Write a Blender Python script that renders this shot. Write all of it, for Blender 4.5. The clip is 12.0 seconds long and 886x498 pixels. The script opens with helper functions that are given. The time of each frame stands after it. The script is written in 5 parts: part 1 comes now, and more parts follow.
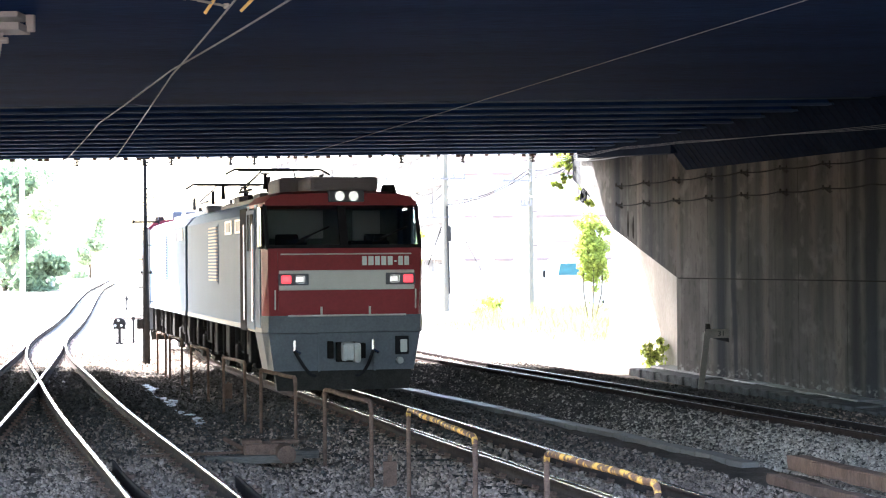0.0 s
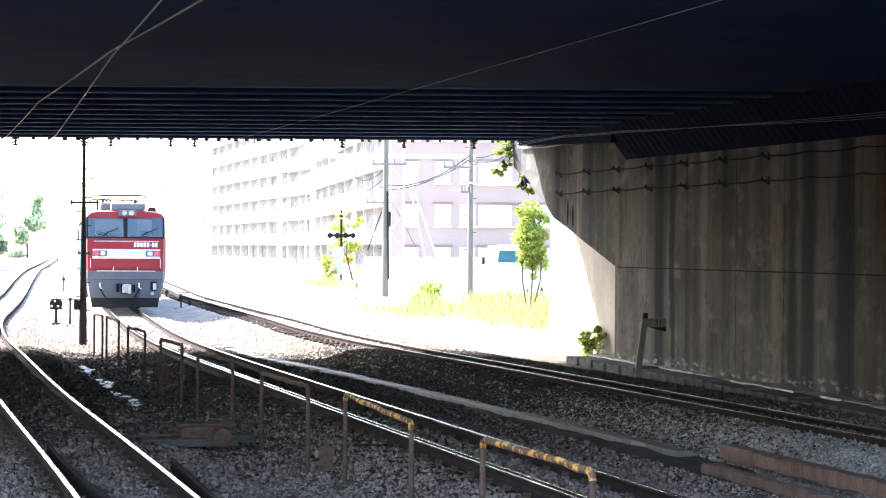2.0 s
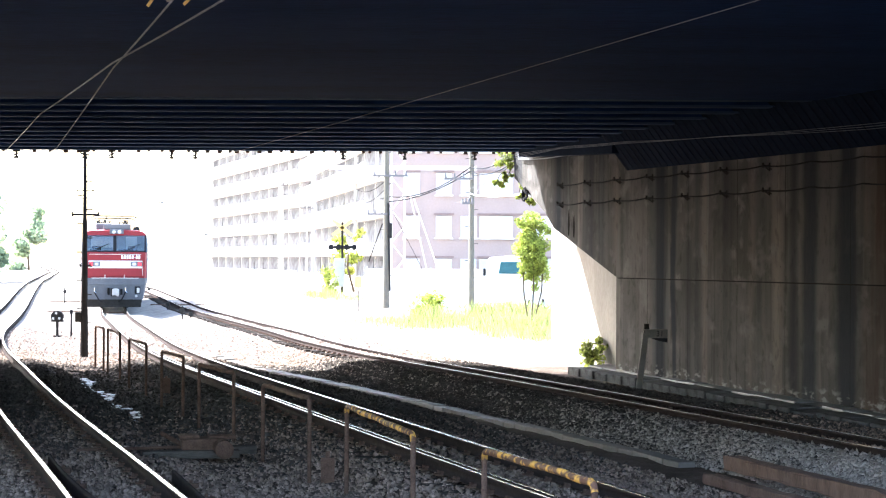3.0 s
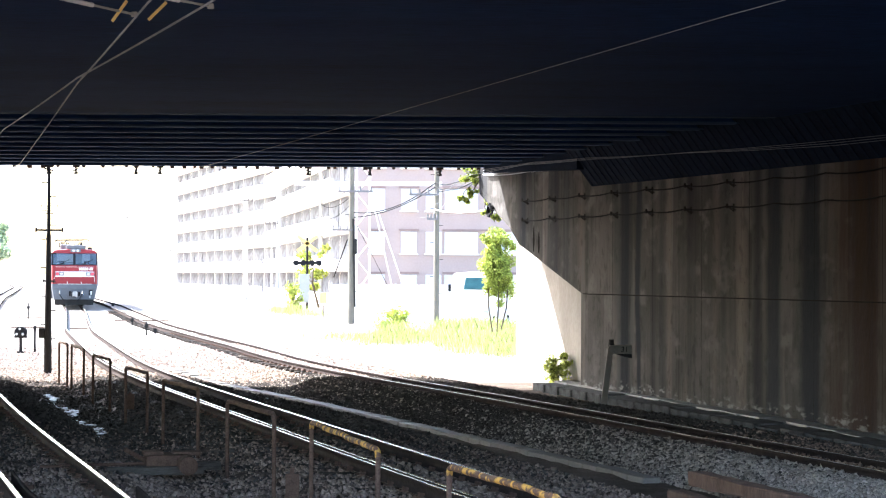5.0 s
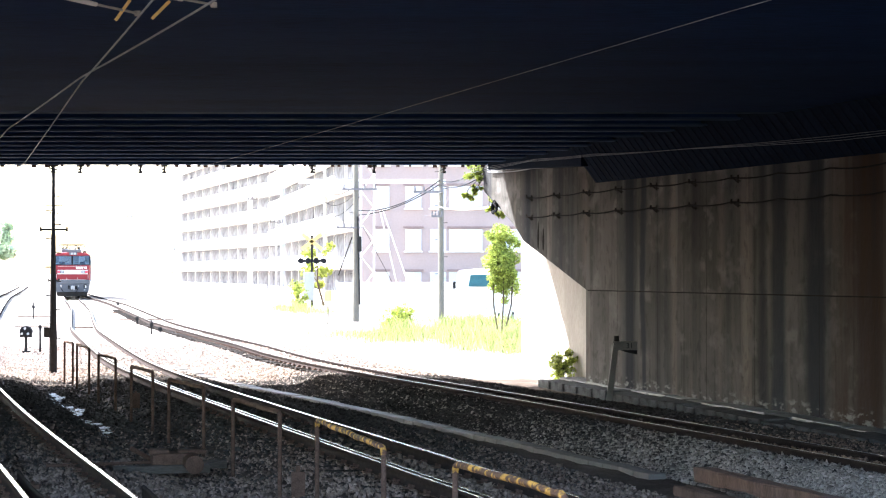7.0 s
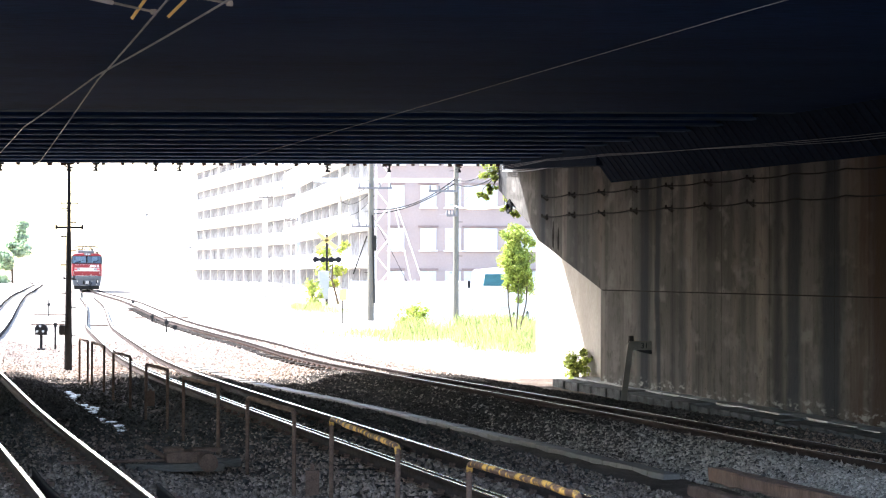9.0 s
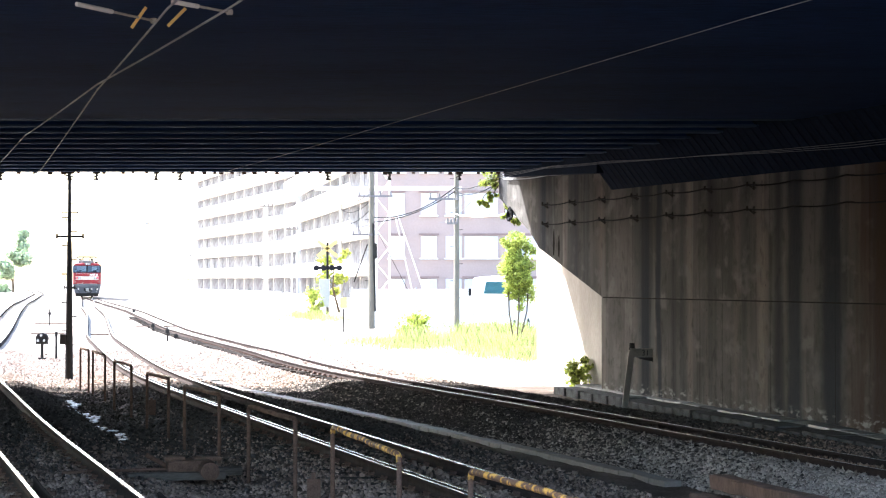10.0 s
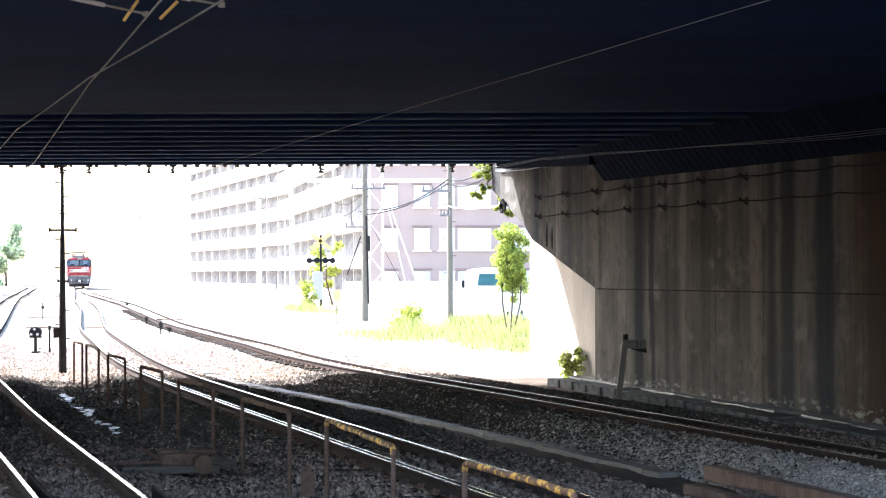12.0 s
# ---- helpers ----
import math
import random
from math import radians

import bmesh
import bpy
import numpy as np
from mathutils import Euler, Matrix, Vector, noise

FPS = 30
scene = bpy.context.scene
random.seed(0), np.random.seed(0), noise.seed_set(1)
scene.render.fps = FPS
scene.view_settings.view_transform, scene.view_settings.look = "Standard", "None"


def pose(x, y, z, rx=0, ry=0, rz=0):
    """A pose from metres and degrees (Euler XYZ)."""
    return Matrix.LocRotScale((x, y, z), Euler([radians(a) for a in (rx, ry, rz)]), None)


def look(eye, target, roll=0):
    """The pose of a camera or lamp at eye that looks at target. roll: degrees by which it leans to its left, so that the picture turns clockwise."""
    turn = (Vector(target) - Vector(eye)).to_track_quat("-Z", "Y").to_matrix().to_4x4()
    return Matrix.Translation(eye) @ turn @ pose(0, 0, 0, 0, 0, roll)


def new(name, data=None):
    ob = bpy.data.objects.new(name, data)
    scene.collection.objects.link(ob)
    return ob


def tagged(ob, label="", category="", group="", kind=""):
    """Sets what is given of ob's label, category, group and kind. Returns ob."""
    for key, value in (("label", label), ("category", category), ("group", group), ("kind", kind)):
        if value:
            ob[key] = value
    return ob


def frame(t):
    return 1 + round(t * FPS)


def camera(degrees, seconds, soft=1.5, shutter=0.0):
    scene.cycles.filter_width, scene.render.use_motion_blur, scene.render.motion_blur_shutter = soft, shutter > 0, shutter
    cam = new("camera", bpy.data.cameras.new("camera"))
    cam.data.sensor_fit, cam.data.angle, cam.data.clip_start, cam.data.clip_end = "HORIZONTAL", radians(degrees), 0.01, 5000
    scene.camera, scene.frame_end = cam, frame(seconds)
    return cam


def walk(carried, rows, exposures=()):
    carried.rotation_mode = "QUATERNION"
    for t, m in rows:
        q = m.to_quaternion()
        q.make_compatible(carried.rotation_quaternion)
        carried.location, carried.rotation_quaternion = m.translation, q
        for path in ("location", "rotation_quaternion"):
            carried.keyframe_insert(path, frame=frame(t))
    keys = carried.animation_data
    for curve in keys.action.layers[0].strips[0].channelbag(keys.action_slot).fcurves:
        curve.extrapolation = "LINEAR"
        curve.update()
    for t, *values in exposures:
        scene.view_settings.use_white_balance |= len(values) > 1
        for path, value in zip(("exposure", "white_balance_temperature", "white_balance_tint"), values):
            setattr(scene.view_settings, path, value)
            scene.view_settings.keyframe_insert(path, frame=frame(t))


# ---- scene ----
EYE = Vector((0.0, 0.0, 2.3))
cam = camera(25.25, 12.0, 1.15)


def aim(yaw, pitch, roll):
    """Camera pose from degrees: yaw to the left of +y, pitch up, roll."""
    a, b = radians(yaw), radians(pitch)
    ahead = Vector((-math.sin(a) * math.cos(b), math.cos(a) * math.cos(b), math.sin(b)))
    return look(EYE, EYE + ahead * 10, roll)


VIEW = [(0.0, 2.159, 0.388, -0.479), (0.5, 1.422, 0.158, -0.272), (1.0, 0.976, 0.044, -0.144), (1.5, 0.621, -0.031, 0.165), (2.0, 0.408, -0.025, 0.417), (2.5, 0.097, 0.182, 0.393), (3.0, 0.442, 0.305, 0.277), (5.0, -0.568, 0.768, 0.303), (5.5, -0.745, 0.753, 0.120), (6.0, -0.417, 0.752, -0.038), (6.5, -0.489, 0.720, -0.037), (8.5, -0.063, 0.663, 0.184), (9.0, -0.005, 0.663, 0.192), (9.5, -0.000, 0.769, 0.000), (10.0, 0.013, 0.891, 0.001), (10.5, 0.022, 0.959, -0.027), (11.0, 0.092, 0.939, 0.018), (11.5, 0.023, 0.764, -0.073), (12.0, -0.183, 0.661, -0.234)]
walk(cam, [(t, aim(yaw, pitch, roll)) for t, yaw, pitch, roll in VIEW], exposures=[(0.0, 4.1, 5850, 10), (0.8, 3.55, 5850, 10), (1.6, 3.33, 5850, 10), (4.0, 3.22, 5850, 10), (12.0, 3.12, 5850, 10)])

# ---- light ----
SUN_WAY = Vector((1.4, -1.0, -1.35)).normalized()      # from beyond the bridge and the left
world = bpy.data.worlds.new("sky")
scene.world = world
world.use_nodes = True
wn = world.node_tree.nodes
sky = wn.new("ShaderNodeTexSky")
sky.sky_type, sky.sun_disc = "NISHITA", False
sky.sun_elevation = math.asin(-SUN_WAY.z)
sky.sun_rotation = math.atan2(-SUN_WAY.x, -SUN_WAY.y)
sky.air_density, sky.dust_density = 1.2, 3.0
wn["Background"].inputs["Strength"].default_value = 0.12
world.node_tree.links.new(sky.outputs[0], wn["Background"].inputs["Color"])
sun = new("sun", bpy.data.lights.new("sun", "SUN"))
sun.data.energy, sun.data.angle, sun.data.color = 4.0, radians(0.5), (1.0, 0.95, 0.88)
sun.matrix_world = look((0, 0, 50), Vector((0, 0, 50)) + SUN_WAY)


# ---- materials ----
def mat(name, base, rough=0.7, metal=0.0, vary=0.35, scale=3.0, fine=40.0, bump=0.2, dirt=None, dirt_amount=0.0,
        stretch=(1, 1, 1), island=0.0, spec=0.2, thin=0.0, dirt_range=(0.48, 0.68)):
    """A procedural surface: base colour varied at two scales, optional dirt, bump. stretch scales the pattern's axes."""
    m = bpy.data.materials.new(name)
    m.use_nodes = True
    n, l = m.node_tree.nodes, m.node_tree.links
    p = n["Principled BSDF"]
    p.inputs["Roughness"].default_value, p.inputs["Metallic"].default_value = rough, metal
    p.inputs["Specular IOR Level"].default_value = spec
    co, mp = n.new("ShaderNodeTexCoord"), n.new("ShaderNodeMapping")
    mp.inputs["Scale"].default_value = stretch
    l.new(co.outputs["Object"], mp.inputs["Vector"])
    big, small = n.new("ShaderNodeTexNoise"), n.new("ShaderNodeTexNoise")
    big.inputs["Scale"].default_value, big.inputs["Detail"].default_value = scale, 5
    small.inputs["Scale"].default_value, small.inputs["Detail"].default_value = fine, 3
    l.new(mp.outputs[0], big.inputs["Vector"])
    l.new(mp.outputs[0], small.inputs["Vector"])
    mix = n.new("ShaderNodeMath")
    mix.operation = "MULTIPLY_ADD"
    mix.inputs[1].default_value = 0.5
    l.new(small.outputs["Fac"], mix.inputs[0])
    half = n.new("ShaderNodeMath")
    half.operation = "MULTIPLY"
    half.inputs[1].default_value = 0.5
    l.new(big.outputs["Fac"], half.inputs[0])
    l.new(half.outputs[0], mix.inputs[2])
    ramp = n.new("ShaderNodeValToRGB")
    ramp.color_ramp.elements[0].position, ramp.color_ramp.elements[1].position = 0.3, 0.7
    ramp.color_ramp.elements[0].color = [c * (1 - vary) for c in base] + [1]
    ramp.color_ramp.elements[1].color = [min(1, c * (1 + vary)) for c in base] + [1]
    l.new(mix.outputs[0], ramp.inputs["Fac"])
    out = ramp.outputs["Color"]
    if dirt:
        d = n.new("ShaderNodeTexNoise")
        d.inputs["Scale"].default_value, d.inputs["Detail"].default_value = scale * 1.7, 6
        l.new(mp.outputs[0], d.inputs["Vector"])
        dr = n.new("ShaderNodeMapRange")
        dr.inputs[1].default_value, dr.inputs[2].default_value = dirt_range
        dr.inputs[4].default_value = dirt_amount
        l.new(d.outputs["Fac"], dr.inputs[0])
        dm = n.new("ShaderNodeMix")
        dm.data_type = "RGBA"
        dm.inputs["B"].default_value = [*dirt, 1]
        l.new(dr.outputs[0], dm.inputs["Factor"])
        l.new(out, dm.inputs["A"])
        out = dm.outputs["Result"]
    if island:
        g = n.new("ShaderNodeNewGeometry")
        im = n.new("ShaderNodeMapRange")
        im.inputs[3].default_value, im.inputs[4].default_value = 1 - island, 1 + island
        l.new(g.outputs["Random Per Island"], im.inputs[0])
        vm = n.new("ShaderNodeVectorMath")
        vm.operation = "SCALE"
        l.new(out, vm.inputs[0])
        l.new(im.outputs[0], vm.inputs["Scale"])
        out = vm.outputs[0]
    l.new(out, p.inputs["Base Color"])
    if thin:
        tr, ms = n.new("ShaderNodeBsdfTranslucent"), n.new("ShaderNodeMixShader")
        ms.inputs[0].default_value = thin
        l.new(out, tr.inputs["Color"])
        l.new(p.outputs[0], ms.inputs[1])
        l.new(tr.outputs[0], ms.inputs[2])
        l.new(ms.outputs[0], n["Material Output"].inputs["Surface"])
    if bump:
        b = n.new("ShaderNodeBump")
        b.inputs["Strength"].default_value, b.inputs["Distance"].default_value = bump, 0.02
        l.new(mix.outputs[0], b.inputs["Height"])
        l.new(b.outputs[0], p.inputs["Normal"])
    return m


def glow(name, colour, strength):
    m = bpy.data.materials.new(name)
    m.use_nodes = True
    p = m.node_tree.nodes["Principled BSDF"]
    p.inputs["Base Color"].default_value = [*colour, 1]
    p.inputs["Emission Color"].default_value = [*colour, 1]
    p.inputs["Emission Strength"].default_value = strength
    p.inputs["Roughness"].default_value = 0.2
    return m


def glass(name, tint=(0.8, 0.9, 0.9)):
    m = bpy.data.materials.new(name)
    m.use_nodes = True
    p = m.node_tree.nodes["Principled BSDF"]
    p.inputs["Base Color"].default_value = [*tint, 1]
    p.inputs["Transmission Weight"].default_value = 1.0
    p.inputs["Roughness"].default_value = 0.02
    p.inputs["IOR"].default_value = 1.75
    return m


def streaked_wall(name):
    """Old board-marked concrete: cloudy tone, broad wet bands and thin runs down the face, fine relief."""
    m = bpy.data.materials.new(name)
    m.use_nodes = True
    n, l = m.node_tree.nodes, m.node_tree.links
    p = n["Principled BSDF"]
    p.inputs["Roughness"].default_value = 0.92
    p.inputs["Specular IOR Level"].default_value = 0.08
    co = n.new("ShaderNodeTexCoord")

    def field(scale, stretch, detail, low, high):
        mp, t, r = n.new("ShaderNodeMapping"), n.new("ShaderNodeTexNoise"), n.new("ShaderNodeMapRange")
        mp.inputs["Scale"].default_value = stretch
        t.inputs["Scale"].default_value, t.inputs["Detail"].default_value = scale, detail
        r.inputs[1].default_value, r.inputs[2].default_value = low, high
        l.new(co.outputs["Object"], mp.inputs["Vector"])
        l.new(mp.outputs[0], t.inputs["Vector"])
        l.new(t.outputs["Fac"], r.inputs[0])
        return r.outputs[0]

    def blend(fac, a, colour):
        x = n.new("ShaderNodeMix")
        x.data_type = "RGBA"
        l.new(fac, x.inputs["Factor"])
        if isinstance(a, tuple):
            x.inputs["A"].default_value = (*a, 1)
        else:
            l.new(a, x.inputs["A"])
        x.inputs["B"].default_value = (*colour, 1)
        return x.outputs["Result"]

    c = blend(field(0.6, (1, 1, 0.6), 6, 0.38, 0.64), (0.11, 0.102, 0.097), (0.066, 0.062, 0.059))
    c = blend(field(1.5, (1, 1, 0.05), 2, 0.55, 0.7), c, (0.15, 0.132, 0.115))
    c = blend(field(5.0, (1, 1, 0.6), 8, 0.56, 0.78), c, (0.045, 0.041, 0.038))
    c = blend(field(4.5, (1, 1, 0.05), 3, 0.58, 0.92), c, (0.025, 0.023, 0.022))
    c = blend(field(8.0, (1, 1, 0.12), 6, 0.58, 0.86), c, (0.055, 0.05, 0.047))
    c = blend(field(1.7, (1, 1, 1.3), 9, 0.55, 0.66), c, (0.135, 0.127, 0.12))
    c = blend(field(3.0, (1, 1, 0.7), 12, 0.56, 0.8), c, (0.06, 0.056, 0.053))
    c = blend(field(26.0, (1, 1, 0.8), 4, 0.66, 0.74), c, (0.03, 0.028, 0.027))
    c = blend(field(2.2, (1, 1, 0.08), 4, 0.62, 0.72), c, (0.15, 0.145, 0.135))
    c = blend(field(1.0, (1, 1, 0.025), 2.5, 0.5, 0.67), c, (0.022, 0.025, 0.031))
    # two broad old drain stains down the whole face, and a lime crust at the foot
    xyz = n.new("ShaderNodeSeparateXYZ")
    l.new(co.outputs["Object"], xyz.inputs[0])

    def calc(op, a, b):
        x = n.new("ShaderNodeMath")
        x.operation = op
        for k, q in enumerate((a, b)):
            if isinstance(q, (int, float)):
                x.inputs[k].default_value = q
            else:
                l.new(q, x.inputs[k])
        return x.outputs[0]

    def fade(value, a, b):
        r = n.new("ShaderNodeMapRange")
        r.interpolation_type = "SMOOTHSTEP"
        r.inputs[1].default_value, r.inputs[2].default_value = a, b
        r.inputs[3].default_value, r.inputs[4].default_value = 1, 0
        l.new(value, r.inputs[0])
        return r.outputs[0]

    wander = calc("MULTIPLY", field(0.9, (1, 1, 0.5), 5, 0.2, 0.8), 0.35)
    for centre, half in ((34.7, 0.42), (33.3, 0.45), (40.6, 0.2)):
        off = calc("ABSOLUTE", calc("SUBTRACT", calc("ADD", xyz.outputs["Y"], wander), centre + 0.17), 0)
        c = blend(calc("MULTIPLY", fade(off, half * 0.35, half), 0.85), c, (0.02, 0.026, 0.034))
    # rust-brown wash over the newer pour, deepened to paint the dim light there, and the tone of each formwork board
    rusty = calc("MULTIPLY", fade(calc("ADD", xyz.outputs["Y"], wander), 32.4, 33.4), field(2.6, (1, 1, 0.12), 5, 0.3, 0.62))
    c = blend(calc("MULTIPLY", rusty, 0.9), c, (0.052, 0.03, 0.02))
    board, joined, tone, span = (n.new(k) for k in ("ShaderNodeTexWhiteNoise", "ShaderNodeCombineXYZ", "ShaderNodeVectorMath", "ShaderNodeMapRange"))
    l.new(calc("FLOOR", calc("MULTIPLY", xyz.outputs["Y"], 1.06), 0), joined.inputs[0])
    l.new(calc("GREATER_THAN", xyz.outputs["Z"], 1.91), joined.inputs[1])
    l.new(joined.outputs[0], board.inputs["Vector"])
    span.inputs[3].default_value, span.inputs[4].default_value = 0.84, 1.16
    l.new(board.outputs["Value"], span.inputs[0])
    tone.operation = "SCALE"
    l.new(c, tone.inputs[0])
    l.new(span.outputs[0], tone.inputs["Scale"])
    c = tone.outputs[0]
    foot = calc("MULTIPLY", fade(calc("ADD", xyz.outputs["Z"], wander), 0.12, 0.3), field(4.0, (1, 1, 2.5), 6, 0.5, 0.62))
    c = blend(calc("MULTIPLY", foot, 0.8), c, (0.26, 0.265, 0.26))
    l.new(c, p.inputs["Base Color"])
    b = n.new("ShaderNodeBump")
    b.inputs["Strength"].default_value, b.inputs["Distance"].default_value = 0.35, 0.02
    l.new(field(14.0, (1, 1, 0.4), 5, 0.2, 0.8), b.inputs["Height"])
    l.new(b.outputs[0], p.inputs["Normal"])
    return m


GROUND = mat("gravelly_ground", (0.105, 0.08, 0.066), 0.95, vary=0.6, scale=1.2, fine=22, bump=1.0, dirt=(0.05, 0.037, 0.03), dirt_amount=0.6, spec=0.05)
SUNLIT_GRAVEL = mat("sunlit_pale_gravel", (0.265, 0.236, 0.207), 0.95, vary=0.4, scale=1.2, fine=22, bump=0.8, dirt=(0.17, 0.14, 0.115), dirt_amount=0.6, spec=0.05)
BALLAST = mat("ballast_stone", (0.34, 0.28, 0.235), 0.9, vary=0.3, scale=2, fine=30, bump=0.3, island=0.5, spec=0.08)
# dark copy of the ballast colour that paints the bridge's shade
SHADE_BALLAST = mat("sooty_ballast_stone", (0.075, 0.064, 0.057), 0.9, vary=0.3, scale=2, fine=30, bump=0.3, island=0.5, spec=0.05)
BROWN_BALLAST = mat("rusty_ballast_stone", (0.225, 0.165, 0.132), 0.9, vary=0.3, scale=2, fine=30, bump=0.3, island=0.5, spec=0.05)
RAIL_STEEL = mat("worn_rail_steel", (0.036, 0.028, 0.026), 0.9, 0.0, scale=6, bump=0.2, spec=0.02)
RAIL_DULL = mat("dull_rusty_rail_head", (0.3, 0.28, 0.26), 0.38, 1.0, vary=0.3, bump=0.05)
RAIL_HEAD = mat("polished_rail_head", (0.62, 0.62, 0.64), 0.22, 1.0, vary=0.1, bump=0.0)
SLEEPER = mat("weathered_sleeper", (0.036, 0.029, 0.024), 0.9, vary=0.5, scale=4, fine=60, stretch=(0.3, 3, 3), spec=0.08)
CONCRETE = streaked_wall("stained_abutment_concrete")
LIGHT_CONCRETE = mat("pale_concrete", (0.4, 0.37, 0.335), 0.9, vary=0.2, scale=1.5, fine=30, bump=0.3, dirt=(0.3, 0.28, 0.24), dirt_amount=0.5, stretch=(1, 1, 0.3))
TROUGH = mat("trough_concrete", (0.165, 0.145, 0.128), 0.6, vary=0.25, scale=3, fine=40, bump=0.3, dirt=(0.12, 0.11, 0.1), dirt_amount=0.5)
# lids are coloured paler than the blocks for light skimming their tops
LID = mat("skimlit_lid_concrete", (0.13, 0.135, 0.138), 0.5, vary=0.4, scale=3, fine=40, bump=0.3, dirt=(0.07, 0.068, 0.064), dirt_amount=0.6, spec=0.4)
KERB = mat("precast_concrete", (0.08, 0.082, 0.083), 0.9, vary=0.5, scale=3, fine=40, bump=0.3, dirt=(0.02, 0.02, 0.019), dirt_amount=0.7, spec=0.05)
# blue-black tone carries the shade under the deck and between the girders
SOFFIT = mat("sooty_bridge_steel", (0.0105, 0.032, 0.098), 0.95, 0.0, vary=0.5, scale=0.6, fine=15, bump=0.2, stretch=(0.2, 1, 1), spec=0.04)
# lighter flange copy paints the ground's bounce light on the lower edges
FLANGE = mat("bounce_lit_flange_steel", (0.034, 0.058, 0.105), 0.9, 0.0, vary=0.4, scale=0.6, fine=15, stretch=(0.15, 1, 1), spec=0.05)
DARK_STEEL = mat("dark_painted_steel", (0.03, 0.028, 0.026), 0.8, 0.0, scale=6, bump=0.2, spec=0.05)
RUST = mat("rusty_steel", (0.105, 0.065, 0.048), 0.9, 0.0, vary=0.5, scale=8, fine=60, bump=0.4, spec=0.08)
YELLOW = mat("flaking_yellow_paint", (0.6, 0.32, 0.06), 0.65, vary=0.25, scale=6, fine=50, bump=0.4, dirt=(0.11, 0.055, 0.035), dirt_amount=1.0, dirt_range=(0.42, 0.5))
SIGN_YELLOW = mat("yellow_sign_paint", (0.8, 0.56, 0.2), 0.5, vary=0.1)
GALV = mat("galvanised_steel", (0.42, 0.41, 0.39), 0.6, 0.2, vary=0.15, scale=5)
POLE_CONC = mat("pole_concrete", (0.17, 0.155, 0.125), 0.85, vary=0.2, scale=2, bump=0.2)
WIRE = mat("wire_metal", (0.36, 0.375, 0.41), 0.7, 0.0, bump=0, spec=0.1)
WHITE = mat("white_insulator", (0.75, 0.75, 0.73), 0.3, vary=0.1)
WOOD = mat("old_timber", (0.16, 0.1, 0.075), 0.9, vary=0.5, scale=3, fine=40, stretch=(2, 2, 0.25), bump=0.6)
BEARER = mat("dusty_timber", (0.095, 0.08, 0.067), 0.9, vary=0.5, scale=3, fine=40, stretch=(0.4, 3, 3), bump=0.4)
RED = mat("red_body_paint", (0.23, 0.021, 0.027), 0.5, vary=0.15, scale=1.5, fine=20, bump=0.02, spec=0.3)
SILVER = mat("silver_body_paint", (0.105, 0.155, 0.235), 0.55, vary=0.06, scale=1.2, fine=20, bump=0.01, spec=0.03)
CREAM = mat("pale_stripe_paint", (0.58, 0.56, 0.52), 0.4, vary=0.08, bump=0.0)
GREY = mat("blue_grey_skirt_paint", (0.108, 0.116, 0.13), 0.5, vary=0.2, scale=3, fine=25, bump=0.05)
ROOF_GREY = mat("grey_roof_paint", (0.17, 0.16, 0.16), 0.7, vary=0.2, bump=0.1)
BLACK = mat("black_rubber", (0.02, 0.02, 0.022), 0.8, vary=0.3, spec=0.02)
BOGIE = mat("oily_bogie_steel", (0.016, 0.015, 0.0145), 0.85, 0.0, vary=0.5, spec=0.03)
CABIN = mat("cab_interior", (0.22, 0.23, 0.21), 0.8, vary=0.2)
CHROME = mat("bright_metal", (0.7, 0.7, 0.7), 0.2, 1.0, vary=0.05, bump=0)
GLASS = glass("clear_glass")
TAIL = glow("red_tail_light", (1.0, 0.08, 0.1), 0.07)
LAMP = mat("lamp_reflector", (0.75, 0.75, 0.75), 0.2, 0.6, vary=0.05, bump=0)
LEAF = mat("green_leaf", (0.31, 0.36, 0.075), 0.6, vary=0.4, scale=2, fine=10, bump=0, island=0.55, thin=0.45)
# both far-tree leaf colours are lightened to paint haze and glare
DARK_LEAF = mat("haze_green_leaf", (0.22, 0.29, 0.18), 0.6, vary=0.35, scale=2, fine=10, bump=0, island=0.4, thin=0.4)
PALE_LEAF = mat("haze_pale_leaf", (0.41, 0.49, 0.32), 0.7, vary=0.25, scale=2, fine=10, bump=0, island=0.3, thin=0.4)
GRASS = mat("dry_green_grass", (0.28, 0.315, 0.11), 0.8, vary=0.3, scale=1, fine=10, bump=0, island=0.5, thin=0.4)
BARK = mat("bark", (0.1, 0.075, 0.05), 0.95, vary=0.4, scale=6, bump=0.5)
FACADE = mat("white_facade_tile", (0.8, 0.76, 0.69), 0.7, vary=0.06, scale=0.5, fine=8, bump=0.05)
PINK_FACADE = mat("pinkish_facade_tile", (0.42, 0.325, 0.29), 0.75, vary=0.08, scale=0.5, fine=8, bump=0.05)
BROWN_TRIM = mat("brown_trim", (0.28, 0.2, 0.18), 0.7, vary=0.2)
WINDOW = mat("window_glass", (0.03, 0.035, 0.05), 0.1, 0.0, vary=0.5, scale=0.4, bump=0, spec=0.35)
CURTAIN = mat("curtained_window", (0.6, 0.58, 0.58), 0.5, 0.0, vary=0.2, scale=0.6, bump=0)
# the next two greys stand for shade inside the apartment balconies
RECESS = mat("shaded_balcony_window", (0.26, 0.262, 0.285), 0.9, vary=0.5, scale=0.35, fine=2.0, bump=0, spec=0.0)
SHADE_TILE = mat("shade_grey_facade", (0.44, 0.44, 0.455), 0.95, vary=0.15, scale=0.5, fine=8, bump=0.05, spec=0.0)
